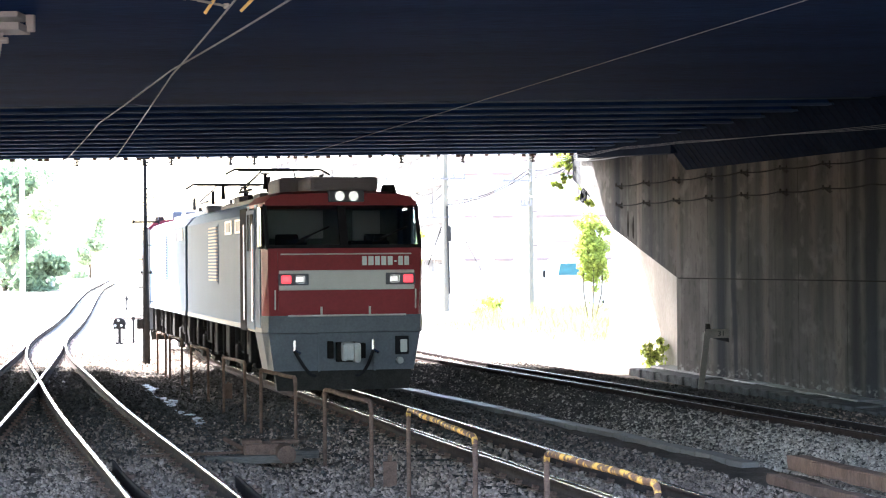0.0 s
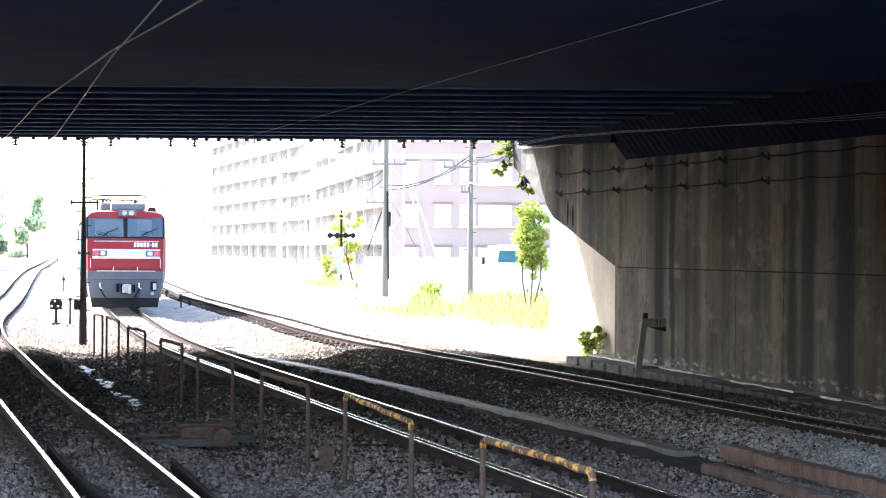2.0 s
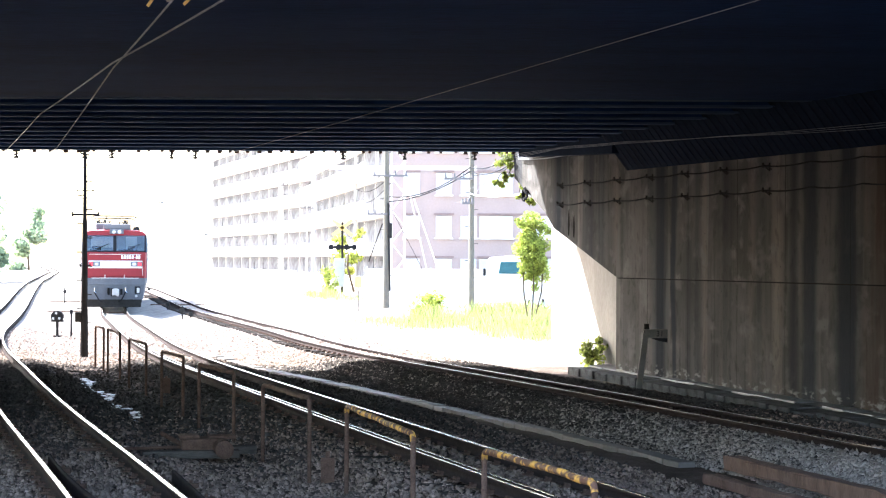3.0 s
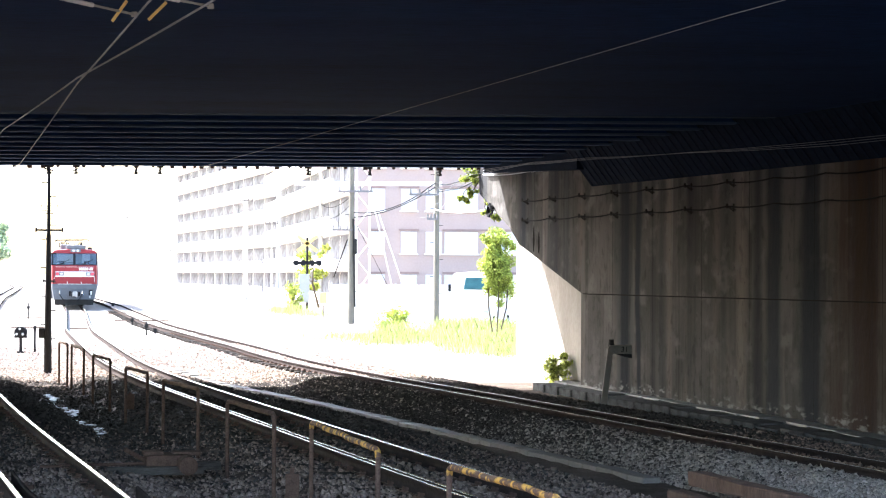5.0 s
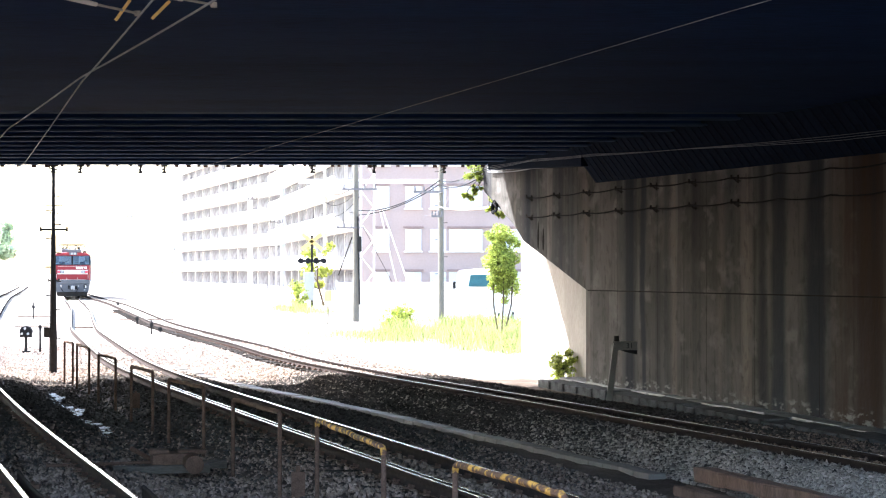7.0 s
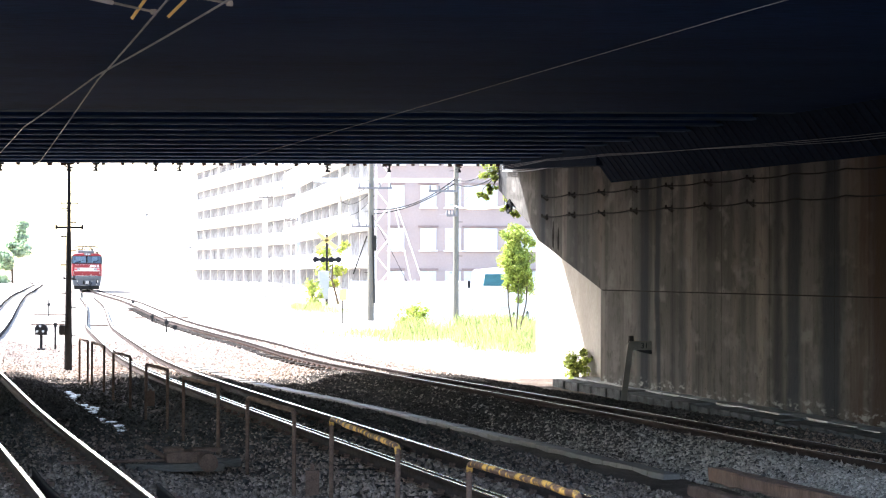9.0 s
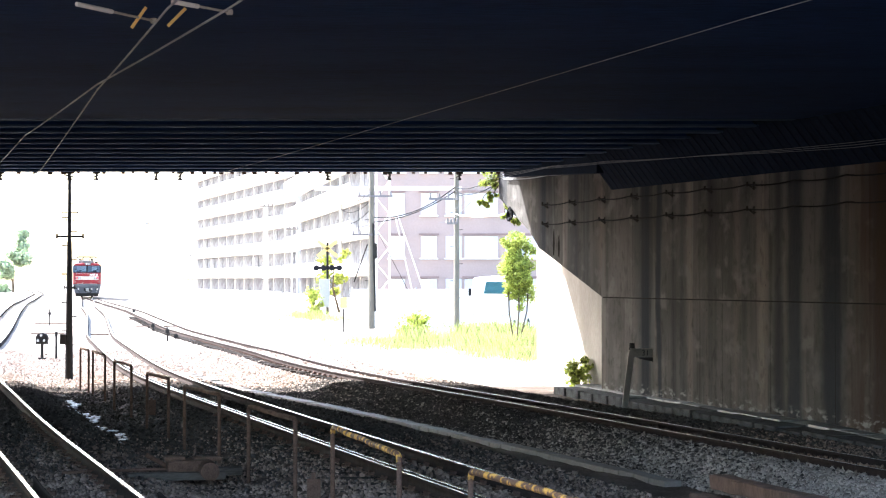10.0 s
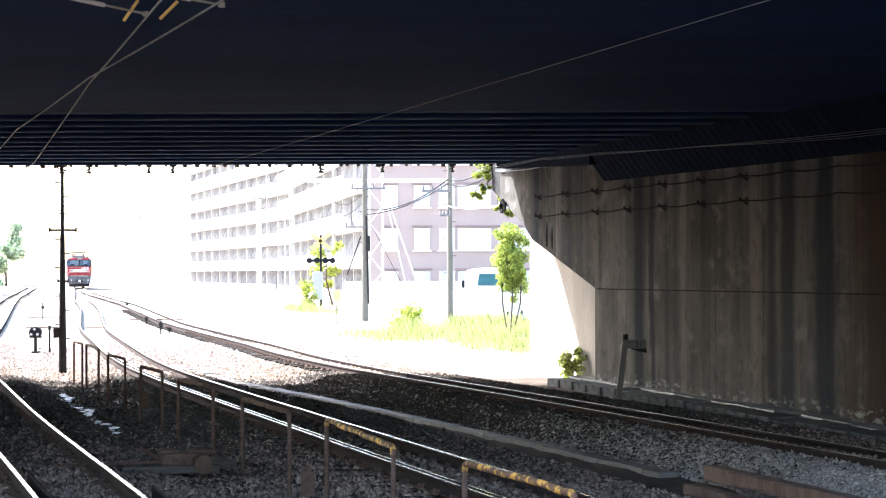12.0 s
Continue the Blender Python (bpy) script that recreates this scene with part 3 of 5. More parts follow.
def build_abutment():
    # proud wall whose far end overhangs with a slanting lower edge
    bm = B()
    shape = [(0.0, -0.4), (43.8, -0.4), (43.8, 1.93), (47.9, 3.08), (48.6, 3.5), (50.9, 4.4), (51.1, SOFFIT_Z + 1.0), (0.0, SOFFIT_Z + 1.0)]
    slab(bm, [wall_point(y, z) for y, z in shape], -WALL_OUT * 0.5)
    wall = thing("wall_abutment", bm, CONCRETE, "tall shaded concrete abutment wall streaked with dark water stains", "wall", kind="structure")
    # horizontal pour joint and vertical formwork joints
    bm = B()
    a, b = wall_point(43.7, 1.9, 0.004), wall_point(2, 1.9, 0.004)
    slab(bm, [a, b, b + Vector((0, 0, 0.022)), a + Vector((0, 0, 0.022))], WALL_OUT * 0.001)
    part("pour_joint", bm, DAMP, wall)
    bm = B()
    a = wall_point(0, -0.3, 0.003)
    slab(bm, [a, a + WALL_WAY * 0.012, a + WALL_WAY * 0.012 + Vector((0, 0, 4.6)), a + Vector((0, 0, 4.6))], WALL_OUT * 0.001, -a)
    me = finish("board_joint", bm, DAMP)
    for y in (42.0, 39.9, 37.6, 35.6, 33.2, 31.0, 28.8, 26.4):
        share("board_joint", me, wall, Matrix.Translation(wall_point(y, -0.3, 0.003)))
    for y, z, h in ((46.9, 2.9, 0.62), (46.55, 2.86, 0.5)):
        bm = B()
        p = wall_point(y, z, 0.003)
        slab(bm, [p + WALL_WAY * a + Vector((0, 0, b)) for a, b in ((0, 0), (0.09, -0.05), (0.13, h * 0.4), (0.08, h), (0.03, h * 0.9), (-0.02, h * 0.4))], WALL_OUT * 0.002)
        part("damp_stain", bm, DAMP, wall, "dark damp stain")
    # recessed wall behind, in the sun
    bm = B()
    shape = [(40.0, -0.4), (49.5, -0.4), (49.5, 5.2), (40.0, 5.2)]
    slab(bm, [wall_point(y, z, -0.52) for y, z in shape], -WALL_OUT * 0.4)
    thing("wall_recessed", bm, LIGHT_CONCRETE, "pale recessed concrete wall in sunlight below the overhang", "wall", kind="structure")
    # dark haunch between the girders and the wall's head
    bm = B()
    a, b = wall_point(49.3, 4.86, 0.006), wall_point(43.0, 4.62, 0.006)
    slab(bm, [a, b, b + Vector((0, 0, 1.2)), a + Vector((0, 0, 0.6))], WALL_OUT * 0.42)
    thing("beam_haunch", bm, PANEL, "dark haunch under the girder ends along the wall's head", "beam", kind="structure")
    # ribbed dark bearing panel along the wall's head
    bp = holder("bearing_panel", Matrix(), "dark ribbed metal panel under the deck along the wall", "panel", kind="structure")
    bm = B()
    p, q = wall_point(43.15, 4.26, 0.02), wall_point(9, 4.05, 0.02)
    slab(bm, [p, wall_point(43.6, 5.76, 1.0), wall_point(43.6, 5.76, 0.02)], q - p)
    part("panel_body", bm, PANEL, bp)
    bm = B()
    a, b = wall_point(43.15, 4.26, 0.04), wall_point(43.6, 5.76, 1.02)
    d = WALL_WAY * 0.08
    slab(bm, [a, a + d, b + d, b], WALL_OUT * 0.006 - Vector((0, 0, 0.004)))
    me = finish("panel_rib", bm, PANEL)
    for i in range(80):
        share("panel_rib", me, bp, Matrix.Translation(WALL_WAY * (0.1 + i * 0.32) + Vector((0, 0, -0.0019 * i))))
    # plain wall that closes the place on the other side
    bm = B()
    box(bm, -58, 24.75, 2.3, 0.8, 49, 5.4)
    thing("wall_far_abutment", bm, CONCRETE, "plain concrete abutment on the other side of the tracks", "wall", kind="structure")


def build_wall_cables():
    for z0, z1, first in ((4.1, 3.92, 47.27), (3.64, 3.5, 47.27)):
        ca = holder("wall_cable", Matrix(), "dark sagging cable on brackets along the concrete wall", "cable", "wall cables")
        ys, y = [], first
        while y > 11:
            ys.append(y)
            y -= 1.84
        pts = []
        for i, y in enumerate(ys):
            z = z0 + (z1 - z0) * i / (len(ys) - 1)
            pts.append(wall_point(y, z, 0.14))
        way = [pts[0]]
        for p, q in zip(pts, pts[1:]):
            way += [p.lerp(q, k / 6) - Vector((0, 0, 0.16 * k / 6 * (1 - k / 6))) for k in range(1, 7)]
        part("cable", tube(B(), way, 0.014, 6), BLACK, ca)
        bm = B()
        rod(bm, (0, 0, 0), WALL_OUT * 0.16, 0.012)
        rod(bm, WALL_OUT * 0.14 - Vector((0, 0, 0.035)), WALL_OUT * 0.14 + Vector((0, 0, 0.05)), 0.02)
        rod(bm, -Vector((0, 0, 0.09)), WALL_OUT * 0.13, 0.01)
        rod(bm, WALL_WAY * 0.09 - Vector((0, 0, 0.07)), WALL_OUT * 0.13, 0.009)
        box(bm, 0, 0, -0.02, 0.04, 0.04, 0.14)
        me = finish("bracket", bm, DARK_STEEL)
        for p in pts[:7]:
            share("bracket", me, ca, Matrix.Translation(p - WALL_OUT * 0.14))
        clip = finish("clip", rod(B(), (0, 0, 0), WALL_OUT * 0.15, 0.012), DARK_STEEL)
        for p in pts[7:]:
            share("clip", clip, ca, Matrix.Translation(p - WALL_OUT * 0.14))


def build_cable_coil():
    """Bundle of spare cable hung at the wall's far end."""
    c = wall_point(49.9, 3.95, 0.06)
    pts = []
    for k in range(70):
        a = k * 0.55
        r = 0.13 + 0.05 * math.sin(k * 1.7)
        pts.append(c + WALL_WAY * (r * 1.3 * math.cos(a)) + Vector((0, 0, r * math.sin(a))) + WALL_OUT * (0.03 * math.sin(k * 2.3)))
    thing("cable_coil", tube(B(), pts, 0.02, 6), BLACK, "dark coil of spare cable hung on the wall end", "cable coil")


def build_kerb():
    ke = holder("pavement_edge", Matrix(), "row of pale precast concrete trough blocks along the wall foot", "kerb", kind="structure")
    bm = B()
    box(bm, 0, 0, -0.12, 0.56, 0.94, 0.24, 0.02)
    block = finish("block", bm, KERB)
    bm = B()
    box(bm, 0, 0, 0.02, 0.5, 0.96, 0.05, 0.012)
    lid = finish("lid", bm, LID)
    a, b = Vector((2.62, 45.0, -0.1)), Vector((6.66, 28.0, -0.1))
    n = 34
    d = (b - a).normalized()
    rz = math.degrees(math.atan2(-d.x, d.y))
    for i in range(n):
        p = a + d * i + Vector((0.28, 0.08, 0))
        share("block", block, ke, pose(p.x, p.y, -0.14 + random.uniform(-0.02, 0.015), random.uniform(-1, 1), random.uniform(-2, 2), rz + random.uniform(-2, 2)))
        p += Vector((d.y, -d.x, 0)) * -0.5
        share("lid", lid, ke, pose(p.x, p.y, -0.165 + random.uniform(-0.015, 0.012), random.uniform(-1, 1), random.uniform(-4, 2), rz + random.uniform(-3, 3)))


def build_trough():
    tr = holder("cable_trough", Matrix(), "grey concrete cable trough with lids between the tracks", "cable trough", kind="structure")
    bm = B()
    box(bm, 0, 0, -0.05, 0.24, 0.49, 0.16, 0.012)
    me = finish("lid", bm, TROUGH)
    line = Line(TROUGH_WAY)
    s = 0.0
    while s < line.s[-1]:
        p, d = line.along(s)
        if p.y > 25.0:
            share("lid", me, tr, pose(p.x, p.y, float(bed(np.array(p.x), np.array(p.y))) + 0.035 + random.uniform(-0.01, 0.01), random.uniform(-1, 1), 0, math.degrees(math.atan2(-d.x, d.y)) + random.uniform(-1.5, 1.5)))
        s += 0.5


# ---- locomotive ----
def profile_loft(bm, sections):
    """Joins closed outlines of equal corner count into a skin with ends."""
    rings = [[bm.verts.new(p) for p in s] for s in sections]
    for a, b in zip(rings, rings[1:]):
        for i in range(len(a)):
            j = (i + 1) % len(a)
            bm.faces.new((a[i], a[j], b[j], b[i]))
    bm.faces.new(rings[0][::-1])
    bm.faces.new(rings[-1])
    bmesh.ops.recalc_face_normals(bm, faces=bm.faces)
    return bm


def ring(y, w, z0, z1, roof=0.0, cham=0.0):
    """An outline across the body: half width w, from z0 to z1, with a cambered roof."""
    return [(-w, y, z0), (w, y, z0), (w, y, z1), (w - cham * 0.35, y, z1 + roof * 0.55), (w - cham, y, z1 + roof * 0.85), (0, y, z1 + roof),
            (-w + cham, y, z1 + roof * 0.85), (-w + cham * 0.35, y, z1 + roof * 0.55), (-w, y, z1)]


def build_loco():
    lo = holder("electric_locomotive", Matrix(), "red and silver twin-unit electric locomotive with a grey skirt, running away", "locomotive")
    W = 1.4
    # silver machine rooms of both units
    for y0, y1 in ((2.1, 12.25), (12.75, 22.9)):
        bm = B()
        profile_loft(bm, [ring(y, W, 1.12, 3.18, 0.36, 0.5) for y in (y0, (y0 + y1) / 2, y1)])
        body = part("body", bm, SILVER, lo, "silver-white body side")
        for sx in (-1, 1):
            bm = B()
            for k in range(17):
                box(bm, sx * (W + 0.02), y0 + 5.0, 1.98 + k * 0.066, 0.05, 1.3, 0.03)
            louvre = part("louvre", bm, GALV, body, "pale louvre slats")
            bm = B()
            box(bm, sx * (W + 0.004), y0 + 5.0, 2.51, 0.012, 1.45, 1.2)
            part("backing", bm, SILVER, louvre)
            for k in range(2):
                bm = B()
                box(bm, sx * (W + 0.008), y0 + 1.1 + k * 1.5, 3.0, 0.02, 1.0, 0.26, 0.006)
                vent = part("vent_window", bm, CREAM, body, "white-framed vent window")
                bm = B()
                box(bm, sx * (W + 0.02), y0 + 1.1 + k * 1.5, 3.0, 0.012, 0.6, 0.18)
                part("pane", bm, GREY, vent)
            bm = B()
            box(bm, sx * (W + 0.005), (y0 + y1) / 2, 1.17, 0.02, y1 - y0, 0.08)
            part("sill_strip", bm, GREY, body)
        bm = B()
        box(bm, 0, (y0 + y1) / 2, 3.55, 1.5, (y1 - y0) * 0.8, 0.12, 0.04)
        for k in range(5):
            box(bm, random.uniform(-0.4, 0.4), y0 + 1.2 + k * 1.9, 3.66, 0.8, 0.9, 0.18, 0.04)
        part("roof_equipment", bm, ROOF_GREY, body)
    bm = B()
    box(bm, 0, 12.5, 2.2, 2.3, 0.6, 2.2, 0.05)
    part("gangway_bellows", bm, BLACK, lo)
    # cabs at both ends
    for end in (0, 1):
        m = Matrix() if not end else Matrix.Translation((0, 25, 0)) @ pose(0, 0, 0, 0, 0, 180)
        cab = new("cab")
        cab.parent, cab.matrix_basis = lo, m
        # lower front
        bm = B()
        profile_loft(bm, [[(-1.30, 0.10, 1.40), (1.30, 0.10, 1.40), (1.40, 0.30, 1.40), (1.40, 2.1, 1.40), (-1.40, 2.1, 1.40), (-1.40, 0.30, 1.40)],
                          [(-1.33, 0.03, 2.2), (1.33, 0.03, 2.2), (1.40, 0.26, 2.2), (1.40, 2.1, 2.2), (-1.40, 2.1, 2.2), (-1.40, 0.26, 2.2)],
                          [(-1.33, 0.0, 2.56), (1.33, 0.0, 2.56), (1.405, 0.26, 2.56), (1.405, 2.1, 2.56), (-1.405, 2.1, 2.56), (-1.405, 0.26, 2.56)]])
        part("front_panel", bm, RED, cab)
        # raised front panel and stripe
        bm = B()
        slab(bm, [(-1.15, 0.06, 1.5), (1.22, 0.06, 1.5), (1.24, 0.0, 2.5), (-1.17, 0.0, 2.5)], (0, -0.03, 0.0))
        part("nose_plate", bm, RED, cab)
        bm = B()
        box(bm, 0.03, 0.0, 2.015, 2.36, 0.05, 0.34, 0.02)
        part("stripe", bm, CREAM, cab, "pale grey stripe with lamps at both ends")
        # roof with a rounded brow
        bm = B()
        profile_loft(bm, [ring(0.34, 1.33, 3.30, 3.36, 0.16, 0.3), ring(0.62, 1.385, 3.28, 3.34, 0.24, 0.42), ring(2.1, 1.4, 3.28, 3.34, 0.26, 0.46)])
        part("cab_roof", bm, RED, cab)
        # windscreen pillars, sill, lintel
        for x0, x1 in ((-1.36, -1.30), (-0.07, 0.07), (1.30, 1.36)):
            part("window_pillar", slab(B(), [(x0, 0.03, 2.54), (x1, 0.03, 2.54), (x1, 0.36, 3.32), (x0, 0.36, 3.32)], (0, 0.07, 0)), BLACK, cab)
        for x in (-1.37, 1.37):
            for y, w in ((1.0, 0.35), (1.95, 0.3)):
                part("side_pillar", box(B(), x, y, 2.94, 0.06, w, 0.78), SILVER, cab)
        part("window_sill", slab(B(), [(-1.34, 0.0, 2.54), (1.34, 0.0, 2.54), (1.34, 0.05, 2.62), (-1.34, 0.05, 2.62)], (0, 0.08, 0)), BLACK, cab)
        for x0, x1 in ((-1.30, -0.07), (0.07, 1.30)):
            bm = B()
            slab(bm, [(x0, 0.06, 2.58), (x1, 0.06, 2.58), (x1, 0.36, 3.31), (x0, 0.36, 3.31)], (0, 0.012, 0))
            pane = part("windscreen", bm, GLASS, cab)
            pane.visible_shadow = False
            bm = B()
            xm = x0 + 0.35
            rod(bm, (xm, 0.03, 2.58), (xm + 0.45, 0.12, 2.82), 0.012, n=6)
            rod(bm, (xm + 0.2, 0.08, 2.72), (xm + 0.7, 0.15, 2.93), 0.014, n=6)
            part("wiper", bm, BLACK, cab)
        for sx in (-1, 1):
            bm = B()
            slab(bm, [(sx * 1.385, 0.36, 2.6), (sx * 1.385, 0.82, 2.6), (sx * 1.385, 0.82, 3.28), (sx * 1.385, 0.46, 3.28)], (sx * 0.01, 0, 0))
            pane = part("side_window", bm, GLASS, cab)
            pane.visible_shadow = False
        # cab floor desk, seats and back wall seen through the glass
        bm = B()
        box(bm, 0, 2.0, 2.85, 2.7, 0.06, 1.0)
        part("rear_wall", bm, CABIN, cab, "cream cab rear wall with panels")
        bm = B()
        box(bm, -0.55, 1.92, 3.0, 1.0, 0.08, 0.5, 0.02)
        box(bm, -0.55, 1.86, 3.06, 0.86, 0.05, 0.08)
        box(bm, 0.75, 1.93, 2.9, 0.5, 0.06, 0.7, 0.02)
        part("control_cabinet", bm, CREAM, cab)
        bm = B()
        box(bm, 0, 0.5, 2.56, 2.6, 0.5, 0.1, 0.03)
        box(bm, -0.85, 0.45, 2.66, 0.5, 0.3, 0.1, 0.04)
        box(bm, 0.5, 0.45, 2.64, 0.7, 0.3, 0.1, 0.04)
        part("driving_desk", bm, BLACK, cab)
        for x in (-0.8, 0.8):
            bm = B()
            box(bm, x, 1.35, 2.62, 0.42, 0.12, 0.4, 0.05)
            part("seat_back", bm, DARK_STEEL, cab)
        # lamps
        for sx in (-1, 1):
            bm = B()
            box(bm, sx * 0.93 + 0.03, -0.028, 2.03, 0.52, 0.05, 0.2, 0.02)
            unit = part("lamp_housing", bm, GREY, cab)
            for x, material, nm in ((sx * 1.06, TAIL, "tail_lamp"), (sx * 0.82, LAMP, "headlamp")):
                bm = B()
                box(bm, x + 0.03, -0.055, 2.03, 0.17, 0.02, 0.14, 0.03)
                part(nm, bm, material, unit, "lit red lens" if nm == "tail_lamp" else "clear unlit lens")
        bm = B()
        box(bm, 0.08, 0.40, 3.46, 0.62, 0.3, 0.2, 0.02)
        unit = part("roof_lamp_box", bm, GREY, cab)
        for x in (-0.04, 0.2):
            bm = B()
            rod(bm, (x, 0.26, 3.46), (x, 0.23, 3.46), 0.085, n=16)
            part("headlamp", bm, LAMP, unit)
        # fleet mark as plain bars
        bm = B()
        x = 0.29
        for k, w in enumerate((0.08, 0.09, 0.08, 0.085, 0.085, 0.045, 0.08, 0.08)):
            if k == 5:
                box(bm, x + w / 2, -0.035, 2.33, w, 0.01, 0.025)
            else:
                box(bm, x + w / 2, -0.035, 2.34, w, 0.01, 0.155)
            x += w + 0.028
        part("fleet_mark", bm, WHITE, cab, "pale lettering bars")
        # steps, rails
        for p, q, r in (((-1.22, -0.04, 1.52), (-1.22, -0.06, 1.85), 0.014), ((1.22, -0.04, 1.52), (1.22, -0.06, 1.85), 0.014), ((-0.42, -0.02, 1.42), (-0.42, -0.02, 1.56), 0.02),
                        ((0.42, -0.02, 1.42), (0.42, -0.02, 1.56), 0.02), ((-1.0, -0.05, 1.41), (1.05, -0.05, 1.41), 0.016), ((-1.12, -0.05, 2.46), (1.15, -0.05, 2.46), 0.012)):
            part("handrail", rod(B(), p, q, r, n=6), CREAM, cab)
        # skirt
        bm = B()
        profile_loft(bm, [[(-1.22, 0.16, 0.46), (1.22, 0.16, 0.46), (1.27, 0.5, 0.46), (1.27, 1.2, 0.46), (-1.27, 1.2, 0.46), (-1.27, 0.5, 0.46)],
                          [(-1.31, 0.10, 1.1), (1.31, 0.10, 1.1), (1.39, 0.34, 1.1), (1.39, 1.2, 1.1), (-1.39, 1.2, 1.1), (-1.39, 0.34, 1.1)],
                          [(-1.32, 0.05, 1.12), (1.32, 0.05, 1.12), (1.41, 0.28, 1.12), (1.41, 2.1, 1.12), (-1.41, 2.1, 1.12), (-1.41, 0.28, 1.12)],
                          [(-1.32, 0.05, 1.41), (1.32, 0.05, 1.41), (1.41, 0.28, 1.41), (1.41, 2.1, 1.41), (-1.41, 2.1, 1.41), (-1.41, 0.28, 1.41)]])
        skirt = part("skirt", bm, GREY, cab, "blue-grey front skirt")
        for x in (-0.45, 0.52):
            part("rib", box(B(), x, 0.09, 0.8, 0.03, 0.04, 0.7), GREY, skirt)
        bm = B()
        box(bm, 1.0, 0.085, 0.88, 0.24, 0.03, 0.32, 0.02)
        step = part("step_frame", bm, BLACK, skirt)
        # cream plate stands for daylight seen through the step hole
        part("step_daylight", box(B(), 1.03, 0.07, 0.87, 0.12, 0.02, 0.22, 0.02), CREAM, step)
        for x in (-0.88, 0.48):
            bm = B()
            box(bm, x, 0.06, 0.9, 0.05, 0.08, 0.2, 0.01)
            rod(bm, (x, 0.05, 0.82), (x + 0.1, 0.0, 0.76), 0.03)
            part("cock", bm, CHROME, skirt)
            bm = B()
            tube(bm, [Vector((x + (0.35 if x < 0 else -0.3) * f, 0.02 - 0.1 * math.sin(f * 3.1), 0.8 - 0.42 * math.sin(f * 1.6))) for f in [k / 8 for k in range(9)]], 0.028)
            part("brake_hose", bm, BLACK, skirt)
        bm = B()
        box(bm, 0.02, 0.07, 0.78, 0.36, 0.1, 0.34, 0.02)
        box(bm, -0.26, 0.05, 0.82, 0.1, 0.12, 0.3, 0.02)
        box(bm, 0.3, 0.05, 0.8, 0.1, 0.12, 0.26, 0.02)
        part("coupler_pocket", bm, BOGIE, skirt)
        bm = B()
        box(bm, 0.02, -0.1, 0.8, 0.2, 0.5, 0.3, 0.04)
        box(bm, 0.13, -0.3, 0.78, 0.12, 0.24, 0.34, 0.05)
        box(bm, -0.08, -0.26, 0.78, 0.07, 0.2, 0.28, 0.03)
        part("coupler", bm, GALV, skirt, "worn steel knuckle coupler")
        part("tail_cock", rod(B(), (0.95, 0.1, 0.62), (0.95, -0.02, 0.62), 0.06, n=10), GALV, skirt)
        bm = B()
        profile_loft(bm, [[(-1.15, 0.25, 0.12), (1.15, 0.25, 0.12), (1.15, 0.4, 0.12), (-1.15, 0.4, 0.12)],
                          [(-1.2, 0.2, 0.47), (1.2, 0.2, 0.47), (1.2, 0.4, 0.47), (-1.2, 0.4, 0.47)]])
        part("snow_plough", bm, DARK_STEEL, cab)
        # cab doors with rails
        for sx in (-1, 1):
            bm = B()
            box(bm, sx * 1.413, 1.55, 2.2, 0.02, 1.0, 2.1, 0.008)
            door = part("door", bm, SILVER, cab, "silver cab door with a narrow dark window")
            bm = B()
            box(bm, sx * 1.428, 1.35, 2.85, 0.012, 0.34, 0.65, 0.004)
            part("pane", bm, BLACK, door)
            bm = B()
            box(bm, sx * 1.428, 1.8, 2.85, 0.012, 0.16, 0.65, 0.004)
            part("pane", bm, BLACK, door)
            bm = B()
            box(bm, sx * 1.411, 0.68, 1.88, 0.02, 0.6, 1.36, 0.006)
            part("side_plate", bm, SILVER, cab)
            bm = B()
            box(bm, sx * 1.409, 2.5, 2.2, 0.02, 0.9, 2.2)
            part("door_recess", bm, BLACK, door)
            for y in (1.02, 2.08):
                part("grab_rail", rod(B(), (sx * 1.46, y, 1.3), (sx * 1.46, y, 3.0), 0.018, n=6), CHROME, door)
        # roof box behind the brow
        bm = B()
        box(bm, 0.1, 1.3, 3.68, 1.2, 1.5, 0.26, 0.06)
        box(bm, -0.5, 2.6, 3.68, 0.7, 1.4, 0.36, 0.1)
        part("cooling_box", bm, ROOF_GREY, cab)
        bm = B()
        rod(bm, (0.95, 0.9, 3.5), (0.95, 0.9, 3.68), 0.16, 0.12, n=12)
        part("aerial", bm, DARK_STEEL, cab)
    # folded pantographs
    for y in (8.6, 16.4):
        bm = B()
        for x in (-0.55, 0.55):
            rod(bm, (x, y - 0.9, 3.85), (x, y + 0.9, 3.85), 0.03)
            rod(bm, (x, y - 0.8, 3.75), (x, y - 0.8, 3.55), 0.05)
            rod(bm, (x, y + 0.8, 3.75), (x, y + 0.8, 3.55), 0.05)
            rod(bm, (x, y + 0.8, 3.9), (x * 0.8, y - 0.6, 4.1), 0.022)
            rod(bm, (x * 0.8, y - 0.6, 4.1), (x * 0.6, y - 1.0, 4.25), 0.018)
        rod(bm, (-0.9, y - 1.0, 4.27), (0.9, y - 1.0, 4.27), 0.025)
        rod(bm, (-0.8, y - 0.75, 4.26), (0.8, y - 0.75, 4.26), 0.02)
        rod(bm, (-0.9, y - 1.0, 4.27), (-1.1, y - 1.0, 4.16), 0.022)
        rod(bm, (0.9, y - 1.0, 4.27), (1.1, y - 1.0, 4.16), 0.022)
        part("pantograph", bm, DARK_STEEL, lo)
